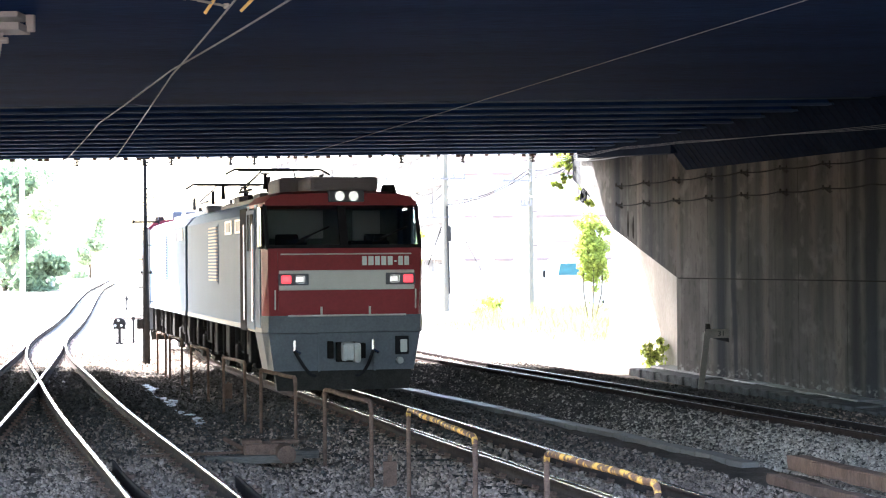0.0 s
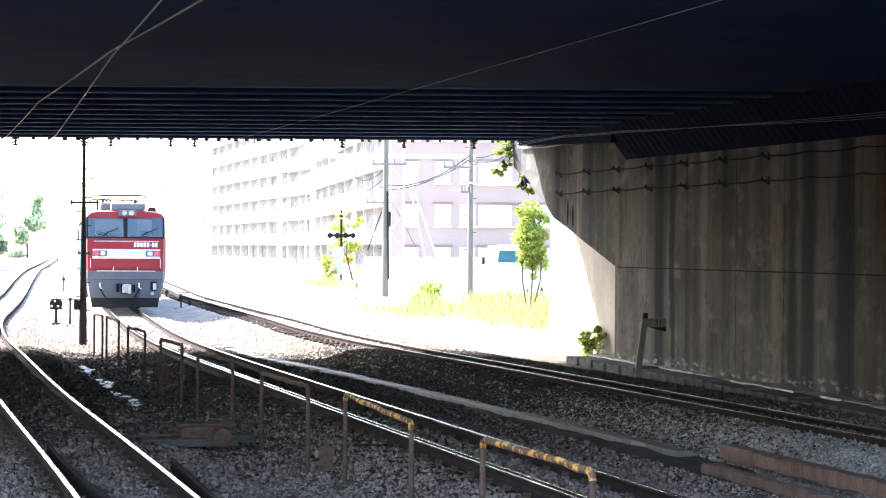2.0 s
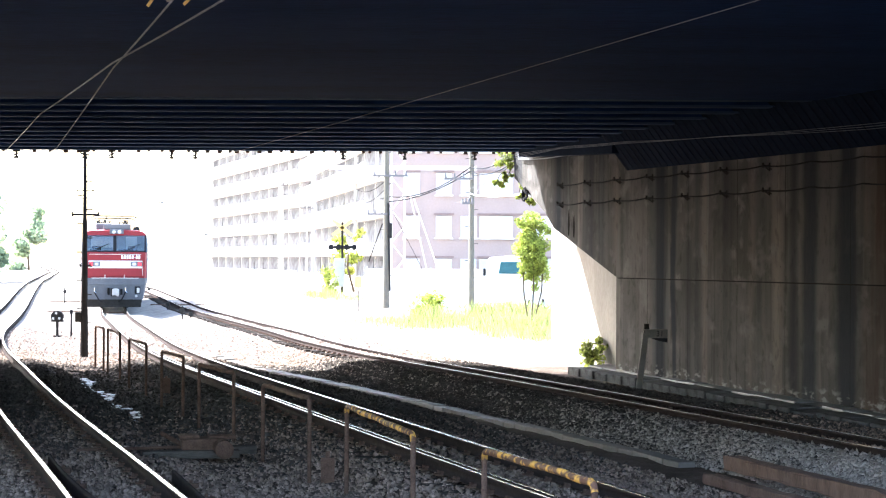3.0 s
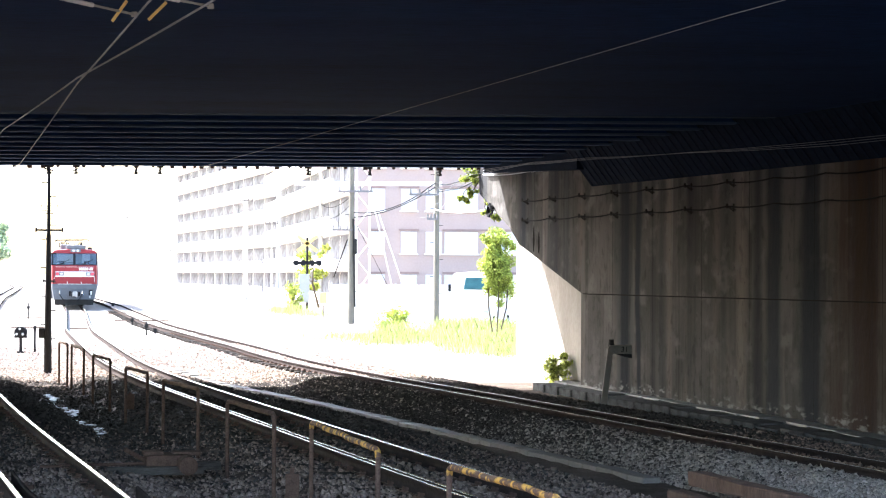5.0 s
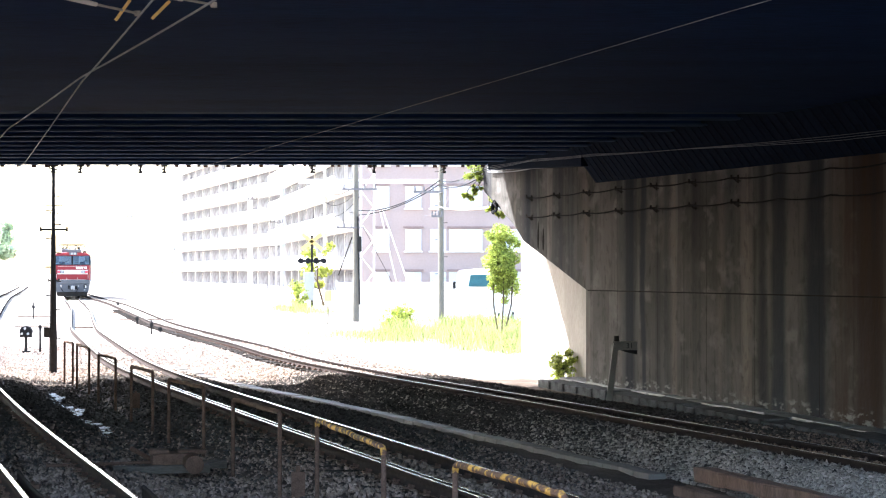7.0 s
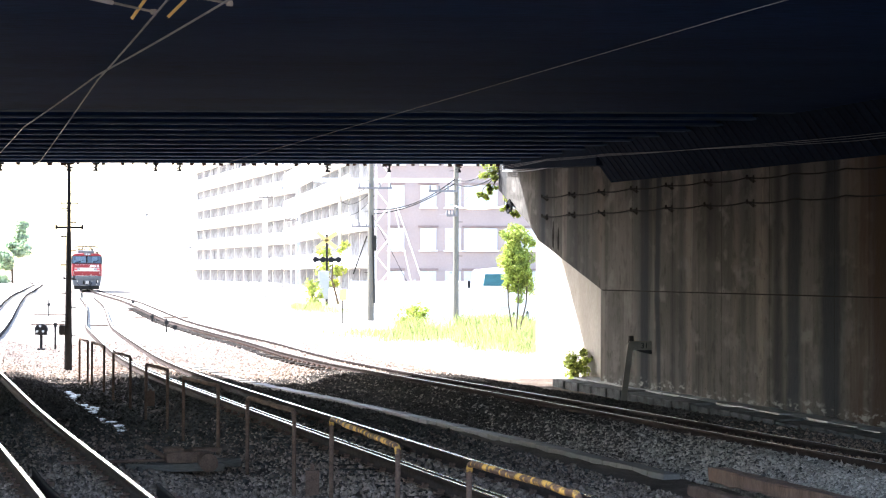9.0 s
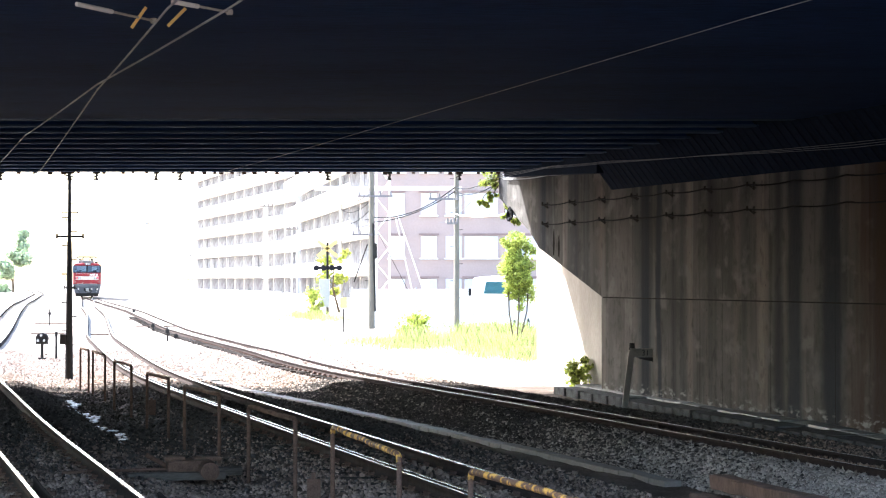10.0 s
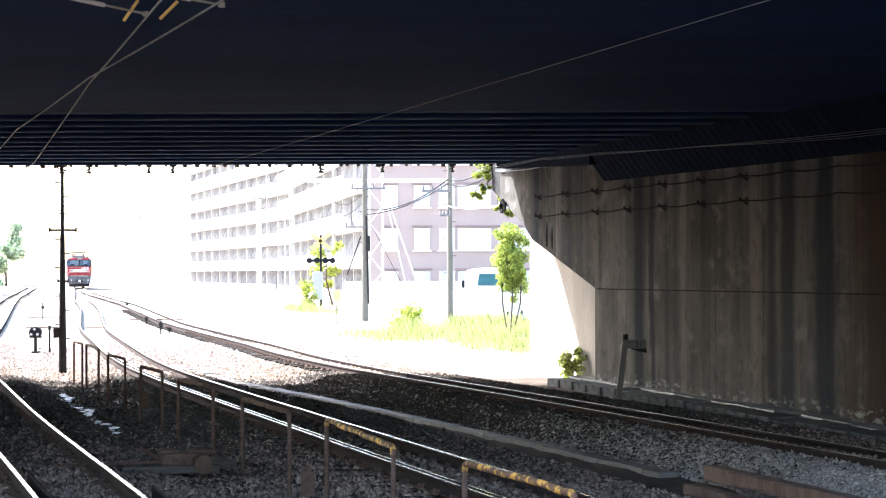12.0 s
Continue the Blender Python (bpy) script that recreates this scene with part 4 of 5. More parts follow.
    insulator = finish("roof_insulator", rod(rod(B(), (0, 0, 0), (0, 0, 0.3), 0.05, 0.035, 8), (-0.12, 0, 0.3), (0.12, 0, 0.3), 0.018, n=6), DARK_STEEL)
    for x, y in ((-0.7, 4.6), (0.5, 5.2), (-0.4, 6.2), (0.6, 6.8), (-0.8, 10.4), (-0.2, 11.2), (0.5, 11.6), (-0.6, 14.0), (0.3, 14.6), (-0.5, 19.0), (0.6, 20.0)):
        share("roof_insulator", insulator, lo, pose(x, y, 3.74, 0, 0, x * 200))
    # underframe tanks
    for y in (6.9, 18.1):
        bm = B()
        box(bm, 0, y, 0.78, 2.3, 2.2, 0.62, 0.05)
        part("equipment_box", bm, BOGIE, lo)
    # sand boxes, steps and pipes along the underframe
    for y in (2.9, 6.0, 8.0, 11.6, 13.4, 17.0, 19.2, 22.1):
        for sx in (-1, 1):
            bm = B()
            box(bm, sx * 1.2, y, 0.78, 0.12, 0.34, 0.6, 0.03)
            rod(bm, (sx * 1.2, y + 0.1, 0.5), (sx * 0.8, y + 0.35, 0.2), 0.025, n=6)
            part("sand_box", bm, BOGIE, lo)
            bm = B()
            rod(bm, (sx * 1.26, y + 0.6, 0.4), (sx * 1.26, y + 0.6, 1.15), 0.03, n=6)
            box(bm, sx * 1.24, y + 0.75, 0.42, 0.1, 0.34, 0.03)
            part("foot_step", bm, BOGIE, lo)
    # bogies and wheelsets
    axles = []
    for y in (4.2, 9.9, 15.1, 20.8):
        bm = B()
        for sx in (-1, 1):
            box(bm, sx * 1.02, y, 0.68, 0.16, 3.3, 0.24, 0.04)
            for dy in (-1.25, 1.25):
                box(bm, sx * 1.06, y + dy, 0.56, 0.24, 0.36, 0.36, 0.05)
                rod(bm, (sx * 1.06, y + dy * 0.6, 0.62), (sx * 1.06, y + dy * 0.6, 1.05), 0.1)
            box(bm, sx * 1.1, y, 0.95, 0.1, 0.5, 0.3, 0.03)
        box(bm, 0, y, 0.62, 2.0, 0.6, 0.3, 0.04)
        part("bogie_frame", bm, BOGIE, lo)
        for dy in (-1.25, 1.25):
            bm = B()
            rod(bm, (-0.8, 0, 0), (0.8, 0, 0), 0.09, n=10)
            for sx in (-1, 1):
                rod(bm, (sx * 0.50, 0, 0), (sx * 0.63, 0, 0), 0.56, 0.56, n=28)
                rod(bm, (sx * 0.48, 0, 0), (sx * 0.51, 0, 0), 0.585, 0.585, n=28)
                for k in range(6):
                    a = k * math.pi / 3
                    rod(bm, (sx * 0.635, 0.3 * math.cos(a), 0.3 * math.sin(a)), (sx * 0.65, 0.3 * math.cos(a), 0.3 * math.sin(a)), 0.06, n=6)
            ws = part("wheelset", bm, BOGIE, lo)
            ws.matrix_basis = pose(0, y + dy, 0.56)
            axles.append((ws, y + dy))
    return lo, axles


build_bridge()
build_abutment()
build_wall_cables()
build_cable_coil()
build_kerb()
build_trough()
LOCO, AXLES = build_loco()


# ---- railings and lineside things ----
def build_railings():
    tops = [(-8.62, 47.0), (-8.19, 45.7), (-7.97, 45.0), (-7.23, 42.3), (-6.55, 39.4), (-5.88, 37.3), (-5.15, 34.4), (-4.5, 32.4),
            (-3.95, 30.2), (-3.17, 28.0), (-2.49, 25.3), (-1.72, 23.0), (-1.22, 21.8), (-0.41, 18.35), (0.23, 16.8), (1.0, 14.4)]
    for i in range(0, 16, 2):
        (x0, y0), (x1, y1) = tops[i], tops[i + 1]
        yellow = i >= 12
        ra = holder("railing", Matrix.Translation((x0, y0, 0)), ("rusty hoop railing with a flaking yellow top bar" if yellow else "dark rusty steel hoop railing beside the track"), "railing", "railings along the track")
        d = Vector((x1 - x0, y1 - y0, 0))
        u = d.normalized()
        zt = 0.68
        for p in (Vector(), d):
            bm = B()
            rod(bm, p + Vector((0, 0, -0.45)), p + Vector((0, 0, zt - 0.06)), 0.026, n=10)
            part("post", bm, RUST, ra, smooth=True)
        bm = B()
        e = Vector((0, 0, zt))
        last = Vector((0, 0, zt - 0.07))
        pts = [u * 0.02 + e - Vector((0, 0, 0.02)), u * 0.07 + e]
        n = 8
        pts += [d * (k / n) + e + Vector((0, 0, random.uniform(-0.008, 0.008))) for k in range(1, n)]
        pts += [d - u * 0.07 + e, d - u * 0.02 + e - Vector((0, 0, 0.02)), d + Vector((0, 0, zt - 0.07))]
        tube(bm, [last] + pts, 0.029, 10)
        part("top_bar", bm, YELLOW if yellow else RUST, ra, "flaking yellow bar" if yellow else "", smooth=True)
        if i == 12:
            bm = B()
            rod(bm, d + Vector((0, 0, 0.1)), d + u * -0.9 + Vector((0.5, -0.5, -0.4)), 0.014, n=6)
            part("stay_wire", bm, RUST, ra)


def build_signal_pole():
    po = holder("line_pole", Matrix.Translation((-9.76, 51.6, -0.3)), "thin dark steel pole with step bolts and crossarms", "pole")
    bm = B()
    rod(bm, (0, 0, -0.3), (0, 0, 1.1), 0.105, 0.10, n=12)
    rod(bm, (0, 0, 1.1), (0, 0, 3.6), 0.095, 0.06, n=12)
    rod(bm, (0, 0, 3.6), (0, 0, 6.5), 0.05, 0.035, n=12)
    part("shaft", bm, DARK_STEEL, po, smooth=True)
    bolt = finish("step_bolt", rod(B(), (0, 0, 0), (0.2, 0, 0), 0.014, n=6), DARK_STEEL)
    for k in range(12):
        share("step_bolt", bolt, po, pose(0, 0, 0.9 + k * 0.37, 0, 0, 180 * (k % 2)))
    for z, w, h in ((3.73, 0.36, 0.05), (4.36, 0.22, 0.022), (4.16, 0.1, 0.022), (2.4, 0.14, 0.04)):
        bm = B()
        box(bm, 0, 0.07, z, w * 2, h, h, 0.004)
        for sx in (-1, 1):
            rod(bm, (sx * w * 0.95, 0.07, z - h), (sx * w * 0.95, 0.07, z + h * 1.3), h * 0.5, n=8)
        part("crossarm", bm, DARK_STEEL, po)
    bm = B()
    box(bm, -0.15, 0, 1.05, 0.16, 0.2, 0.26, 0.02)
    part("junction_box", bm, DARK_STEEL, po)
    for sx in (-1, 1):
        part("drop_wire", rod(B(), (sx * 0.33, 0.07, 3.75), (sx * 0.28, 0.07, 4.8), 0.006, n=5), WIRE, po)


def build_dwarf_signal():
    si = holder("dwarf_signal", pose(-13.1, 64.6, -0.3), "small dark trackside dwarf signal on a short post", "signal")
    bm = B()
    rod(bm, (0, 0, -0.1), (0, 0, 0.5), 0.05, n=10)
    box(bm, 0, 0, 0.02, 0.22, 0.22, 0.08, 0.01)
    part("post", bm, DARK_STEEL, si)
    bm = B()
    outline = [(0.2 * math.cos(a), 0, 0.68 + 0.19 * math.sin(a)) for a in [math.radians(k) for k in range(-30, 211, 20)]]
    slab(bm, outline + [(-0.2, 0, 0.5), (0.2, 0, 0.5)], (0, 0.22, 0), (0, -0.1, 0))
    head = part("head", bm, DARK_STEEL, si)
    for x, z in ((-0.1, 0.62), (0.1, 0.62), (0.0, 0.79)):
        bm = B()
        rod(bm, (x, -0.1, z), (x, -0.19, z), 0.055, 0.05, n=12)
        hood = part("lens_hood", bm, BLACK, head)
        part("lens", rod(B(), (x, -0.19, z), (x, -0.2, z), 0.042, n=12), LAMP, hood, "pale unlit lens")
    bm = B()
    rod(bm, (0, 0, -0.1), (0, 0, 0.82), 0.035, n=8)
    box(bm, 0, 0, 0.82, 0.1, 0.07, 0.14, 0.01)
    thing("marker_post", bm, DARK_STEEL, "short dark lineside marker post beside the dwarf signal", "post", m=pose(-12.72, 65.0, -0.3))


def build_distance_post():
    po = holder("distance_post", pose(3.52, 38.5, -0.05), "leaning grey post with a small dark and white number board", "post")
    bm = B()
    slab(bm, [(-0.06, 0, -0.2), (0.06, 0, -0.2), (0.2, 0, 0.95), (0.09, 0, 0.98)], (0, 0.06, 0))
    part("post", bm, TROUGH, po, "grey weathered upright")
    bm = B()
    rod(bm, (0.15, 0.03, 0.95), (0.15, 0.03, 1.12), 0.06, 0.05, n=10)
    part("cap", bm, DARK_STEEL, po)
    bm = B()
    box(bm, 0.33, -0.03, 0.93, 0.44, 0.03, 0.17, 0.006)
    board = part("board", bm, TROUGH, po)
    bm = B()
    slab(bm, [(0.22, -0.06, 0.84), (0.55, -0.06, 0.84), (0.55, -0.06, 0.76), (0.4, -0.06, 0.79)], (0, 0.04, 0))
    part("bracket", bm, BLACK, board)
    cu = bpy.data.curves.new("number", "FONT")
    cu.body, cu.size, cu.extrude = "31", 0.15, 0.002
    tx = new("number", cu)
    me = bpy.data.meshes.new_from_object(tx)
    bpy.data.objects.remove(tx)
    me.materials.append(BLACK)
    n = new("number", me)
    n.parent, n.matrix_basis = board, pose(0.33, -0.05, 0.88, 90)


def build_point_machine():
    pm = holder("point_machine", pose(-3.2, 25.1, -0.22, 0, 0, 12), "dark oily point machine on two timber bearers", "point machine")
    for y, l, x in ((-0.15, 1.22, -0.19), (0.4, 1.06, 0.16)):
        bm = B()
        box(bm, x, y, 0.05, l, 0.19, 0.1, 0.015)
        part("bearer", bm, BEARER, pm)
    bm = B()
    box(bm, -0.05, 0.1, 0.16, 0.5, 0.44, 0.16, 0.04)
    box(bm, -0.2, 0.12, 0.25, 0.26, 0.3, 0.06, 0.025)
    box(bm, 0.22, 0.15, 0.24, 0.36, 0.24, 0.05, 0.02)
    part("gear_case", bm, RUST, pm)
    bm = B()
    rod(bm, (0.2, -0.5, 0.13), (0.2, 0.0, 0.13), 0.115, n=20)
    rod(bm, (0.2, -0.53, 0.13), (0.2, -0.5, 0.13), 0.09, n=20)
    part("motor", bm, RUST, pm, smooth=True)
    bm = B()
    rod(bm, (-0.3, 0.1, 0.12), (-1.6, 0.3, 0.08), 0.02)
    part("throw_rod", bm, RUST, pm)
    bm = B()
    rod(bm, (-0.3, 0.2, 0.15), (-0.55, 0.1, 0.3), 0.03)
    part("lever", bm, RUST, pm)


def build_small_lineside():
    bm = B()
    box(bm, 0, 0, 0.1, 0.16, 0.04, 0.36, 0.006)
    box(bm, 0, 0.03, 0.1, 0.05, 0.04, 0.5)
    thing("marker_plate", bm, RUST, "small rusty steel plate standing in the ballast", "marker", "rusty plates", m=pose(-1.5, 22.9, -0.28, 0, 0, 8))
    bm = B()
    box(bm, 0, 0, 0.12, 0.16, 0.04, 0.4, 0.006)
    box(bm, 0, 0.03, 0.1, 0.05, 0.04, 0.5)
    thing("marker_plate", bm, RUST, "small rusty steel plate standing in the ballast", "marker", "rusty plates", m=pose(-5.5, 37.3, -0.28, 0, 0, 8))
    # heap of old beams
    for (x0, y0), (x1, y1), z, w, h in (((3.3, 23.9), (5.3, 17.0), -0.12, 0.2, 0.15), ((2.95, 23.2), (4.8, 16.8), -0.24, 0.17, 0.1)):
        bm = B()
        d = Vector((x1 - x0, y1 - y0, 0))
        box(bm, 0, 0, 0, w, d.length, h, 0.02)
        bmesh.ops.subdivide_edges(bm, edges=[e for e in bm.edges if e.calc_length() > 3], cuts=24)
        for v in bm.verts:
            v.co += Vector((random.uniform(-0.012, 0.012), 0, random.uniform(-0.012, 0.012) - (0.03 * random.random() if v.co.z < 0 else 0)))
        thing("old_beam", bm, WOOD, "long weathered rust-brown beam lying on the ballast", "beam", "old beams", m=pose((x0 + x1) / 2, (y0 + y1) / 2, z, 0, 0, math.degrees(math.atan2(-d.x, d.y))))
    # wet patches on the ground, their sky reflection put into a pale colour
    bm = B()
    for k in range(64):
        f = k / 63
        cx, cy = -8.1 + 3.1 * f + 0.14 * math.sin(f * 17) + random.uniform(-0.06, 0.06), 42.2 - 11.0 * f + random.uniform(-0.2, 0.2)
        r = random.uniform(0.04, 0.2) * (1 - 0.3 * f)
        pts = [(cx + r * 0.7 * random.uniform(0.5, 1.2) * math.cos(a), cy + r * 2.0 * random.uniform(0.5, 1.2) * math.sin(a), -0.30) for a in [i * math.pi / 5 for i in range(10)]]
        slab(bm, pts, (0, 0, 0.012 + 0.002 * (k % 5)))
    thing("wet_patch", bm, PUDDLE, "wet patches on the dark ground, coloured pale for sky reflection", "stain", kind="stuff")
    # hanging equipment under the bridge
    hb = holder("hanging_box", pose(-5.52, 21.0, 5.02), "grey metal equipment box hung under the bridge", "equipment box")
    bm = B()
    box(bm, 0, 0, -0.02, 0.5, 0.5, 0.12, 0.02)
    slab(bm, [(-0.3, -0.3, -0.14), (0.27, -0.3, -0.14), (0.27, -0.3, -0.22), (-0.3, -0.3, -0.22)], (0, 0.5, 0))
    part("case", bm, GALV, hb)
    bm = B()
    box(bm, 0.3, 0.1, 0.15, 0.09, 0.09, 0.7, 0.01)
    part("hanger_bar", bm, CREAM, hb)
    bm = B()
    rod(bm, (0.02, 0, -0.2), (-0.28, 0.4, -1.35), 0.018)
    rod(bm, (-0.4, 0, -0.3), (0.08, 0, -0.3), 0.035)
    part("stay_rod", bm, GALV, hb)


def wire(name, pts, r, sag, label, material=None):
    pts = [Vector(p) for p in pts]
    way = [pts[0]]
    for p, q in zip(pts, pts[1:]):
        drop = sag if p == pts[0] else 0.01
        way += [p.lerp(q, k / 8) - Vector((0, 0, drop * 4 * k / 8 * (1 - k / 8))) for k in range(1, 9)]
    return thing(name, tube(B(), way, r, 6), material or WIRE, label, "wire", "overhead wires")


def build_wires():
    z = 4.7
    wire("contact_wire", [(4.6, 12.0, z), (2.79, 18.07, z), (-4.66, 43.3, z), (-9.6, 62, 5.1)], 0.0042, 0.01, "thin overhead contact wire running under the bridge")
    wire("contact_wire", [(-0.85, 12.0, z), (-2.45, 17.5, z), (-4.36, 24.9, z), (-8.75, 43.0, z), (-10.8, 51, 4.9)], 0.011, 0.0, "thin overhead contact wire running under the bridge")
    wire("contact_wire", [(-0.15, 12.0, z + 0.02), (-1.88, 17.5, z + 0.02), (-4.3, 24.5, z + 0.02), (-7.0, 33.0, z), (-10.1, 44.1, z), (-12.2, 51, 4.9)], 0.011, 0.0, "thin overhead contact wire running under the bridge")
    a = wall_point(50, 4.93, 0.6)
    for k in range(3):
        wire("feeder_cable", [Vector((0.4 - 0.3 * k, 92.8, 6.0 - 0.5 * k)), a + Vector((0, 0, -0.05 * k)), wall_point(45, 4.88 - 0.03 * k, 0.7 + 0.1 * k), wall_point(41.5, 4.78 - 0.02 * k, 0.75), wall_point(36.6, 4.58, 0.8 + 0.05 * k), wall_point(31, 4.36 + 0.04 * k, 0.85), wall_point(14, 4.2, 0.9)], 0.005, 0.12 + 0.1 * k, "grey cable strung under the bridge by the wall", GREY)
    for x0, y0, x1, y1 in ((-3.3, 17.75, -2.73, 18.6), (-2.42, 17.6, -1.95, 18.0)):
        ins = holder("insulator_arm", Matrix(), "white rod insulator on a registration arm of the overhead wire", "insulator", "rod insulators")
        a, b = Vector((x0, y0, 4.78)), Vector((x1, y1, 4.74))
        bm = B()
        rod(bm, a, a.lerp(b, 0.45), 0.022, n=10)
        part("white_rod", bm, WHITE, ins)
        bm = B()
        rod(bm, a.lerp(b, 0.45), b, 0.012, n=8)
        box(bm, b.x, b.y, b.z, 0.06, 0.05, 0.05, 0.01)
        part("arm", bm, GALV, ins)
        bm = B()
        c = a.lerp(b, 0.8) if x0 < -3 else Vector((-2.5, 18.5, 4.76))
        box(bm, 0, 0, 0, 0.03, 0.02, 0.24, 0.006, m=Matrix.Translation(c) @ pose(0, 0, 0, 0, 35 if x0 < -3 else 45))
        part("tag", bm, SIGN_YELLOW, ins, "small yellow stick tag")


def build_span_cables():
    for k in range(2):
        wire("span_cable", [(-3.6, 102.8, 5.3 + 0.25 * k), (0.55, 92.8, 6.45 + 0.2 * k)], 0.025, 0.3 + 0.15 * k, "grey cable sagging between the utility poles", BLACK)
        wire("span_cable", [(0.55, 92.8, 6.45 + 0.2 * k), (1.55, 51.3, 4.9 + 0.25 * k)], 0.02, 0.25, "grey cable sagging between the pole and the bridge end", BLACK)
    for k in range(3):
        wire("edge_cable", [wall_point(50.3, 4.97 - 0.05 * k, 0.1), wall_point(47.0, 4.9 - 0.06 * k, 0.12), wall_point(43.9, 4.8 - 0.05 * k, 0.12)], 0.014, 0.04, "grey cable along the head of the wall", WIRE)
    wire("span_cable", [(0.55, 92.8, 5.4), (1.6, 51.2, 4.0)], 0.018, 0.1, "pale cable stretched from the pole to the wall", FENCE)
    for k in range(3):
        wire("span_cable", [(-8.3, 160, 7.0 + k), (-3.6, 102.8, 6.2 + 0.4 * k)], 0.02, 0.5, "black cable sagging between the utility poles", BLACK)


# ---- beyond the bridge ----
def leaf_cloud(n, blobs, size, rng):
    """Small bent leaf quads scattered in a set of ellipsoids."""
    k = len(blobs)
    b = np.array(blobs)
    which = rng.integers(0, k, n)
    d = rng.normal(size=(n, 3))
    d /= np.linalg.norm(d, axis=1)[:, None]
    r = rng.random(n)[:, None] ** 0.45
    c = b[which, :3] + d * r * b[which, 3:6]
    u = rng.normal(size=(n, 3))
    u /= np.linalg.norm(u, axis=1)[:, None]
    w = np.cross(u, rng.normal(size=(n, 3)))
    w /= np.linalg.norm(w, axis=1)[:, None]
    s = size * rng.uniform(0.6, 1.4, n)[:, None]
    v = np.stack([c - u * s, c + w * s * 0.5, c + u * s, c - w * s * 0.5], 1)
    f = 4 * np.arange(n)[:, None] + np.arange(4)[None]
    return v.reshape(-1, 3), f


def build_tree(name, x, y, z, height, spread, trunk, leaves, size, material, label, seed, stems=1, clear=0.3, group="", fill=1.0):
    rng = np.random.default_rng(seed)
    tr = holder(name, Matrix.Translation((x, y, z)), label, "tree" if height > 2 else "bush", group)
    bm = B()
    blobs = []
    for s in range(stems):
        lean = Vector((rng.normal() * 0.12, rng.normal() * 0.12, 0)) * height * (0.5 if stems == 1 else 1.2)
        top = lean + Vector((0, 0, height * 0.85))
        mid = top * 0.5 + Vector((rng.normal() * 0.05, rng.normal() * 0.05, 0)) * height
        rod(bm, (0, 0, -0.15), mid, trunk, trunk * 0.7, 7)
        rod(bm, mid, top, trunk * 0.7, trunk * 0.2, 7)
        for k in range(9):
            f = clear + (1 - clear) * (k + rng.random()) / 9
            p = mid.lerp(top, max(0, f * 2 - 1)) if f > 0.5 else mid * (f * 2)
            a = rng.random() * 6.28
            reach = spread * (0.45 + 0.55 * math.sin(math.pi * min(1, 0.25 + f * 0.75))) * rng.uniform(0.5, 1.0)
            q = p + Vector((math.cos(a) * reach, math.sin(a) * reach, rng.uniform(0.0, 0.25) * height))
            rod(bm, p, q, trunk * 0.35, trunk * 0.08, 5)
            e = spread * rng.uniform(0.22, 0.42) * fill
            blobs.append((q.x, q.y, q.z, e, e, e * 0.8))
            m = p.lerp(q, 0.6)
            blobs.append((m.x, m.y, m.z, e * 0.7, e * 0.7, e * 0.6))
    part("trunk", bm, BARK, tr)
    v, f = leaf_cloud(leaves, blobs, size, rng)
    cr = new("crown", raw("crown", v, f, material))
    cr.parent = tr
    return tr


def build_shrub(x, y):
    """A small tree with three thin stems and one uneven egg-shaped crown."""
    rng = np.random.default_rng(17)
    tr = holder("shrub_tree", Matrix.Translation((x, y, -0.35)), "small leafy tree with thin stems beside the wall", "tree")
    bm = B()
    for dx, dy, top in ((-0.25, 0.1, 2.6), (0.1, -0.1, 3.4), (0.4, 0.05, 2.3)):
        tube(bm, [(dx * 0.25, dy, -0.1), (dx * 0.5, dy, 0.7), (dx, dy, 1.5), (dx * 1.1, dy, top)], 0.028, 6)
    part("trunk", bm, BARK, tr)
    blobs = []
    for k in range(150):
        d = rng.normal(size=3)
        d /= np.linalg.norm(d)
        r = rng.uniform(0.3, 1.0) * (0.8 + 0.3 * math.sin(d[0] * 5 + 1) * math.sin(d[2] * 6 + d[1] * 4))
        e = rng.uniform(0.12, 0.32)
        blobs.append((0.06 + d[0] * r * 0.76 - 0.1 * d[2] * r, d[1] * r * 0.6, 3.05 + d[2] * r * 1.72, e, e, e * 0.9))
    v, f = leaf_cloud(24000, blobs, 0.045, rng)
    cr = new("crown", raw("crown", v, f, LEAF))
    cr.parent = tr


def build_creeper():
    """Leafy vine that hangs over the end of the bridge and the wall."""
    rng = np.random.default_rng(6)
    cp = holder("creeper", Matrix.Translation((1.42, 51.05, 4.35)), "leafy green creeper hanging over the bridge end", "creeper")
    clumps = ((0.15, 0.2, 0.2), (-0.28, -0.1, 0.11), (-0.07, 0.52, 0.24), (0.2, -0.42, 0.1), (0.36, 0.55, 0.2), (-0.46, -0.03, 0.09), (0.24, 0.0, 0.13), (-0.12, 0.12, 0.1), (0.1, 0.42, 0.2), (-0.3, 0.45, 0.22), (0.3, 0.28, 0.2), (0.28, -0.2, 0.13), (0.42, -0.62, 0.12))
    bm = B()
    blobs = []
    for x, z, r in clumps:
        tube(bm, [(0.25, 0.05, 1.0), (0.22 + x * 0.2, 0.02, 0.6), (x * 0.8, 0, z + 0.15), (x, 0, z - 0.05)], 0.01, 5)
        for k in range(5):
            d = rng.normal(size=3) * r * 0.5
            blobs.append((x + d[0], d[1] * 0.7, z + d[2], r * 0.55, r * 0.5, r * 0.5))
    part("stem", bm, BARK, cp)
    v, f = leaf_cloud(4200, blobs, 0.042, rng)
    cr = new("leaves", raw("leaves", v, f, LEAF))
    cr.parent = cp


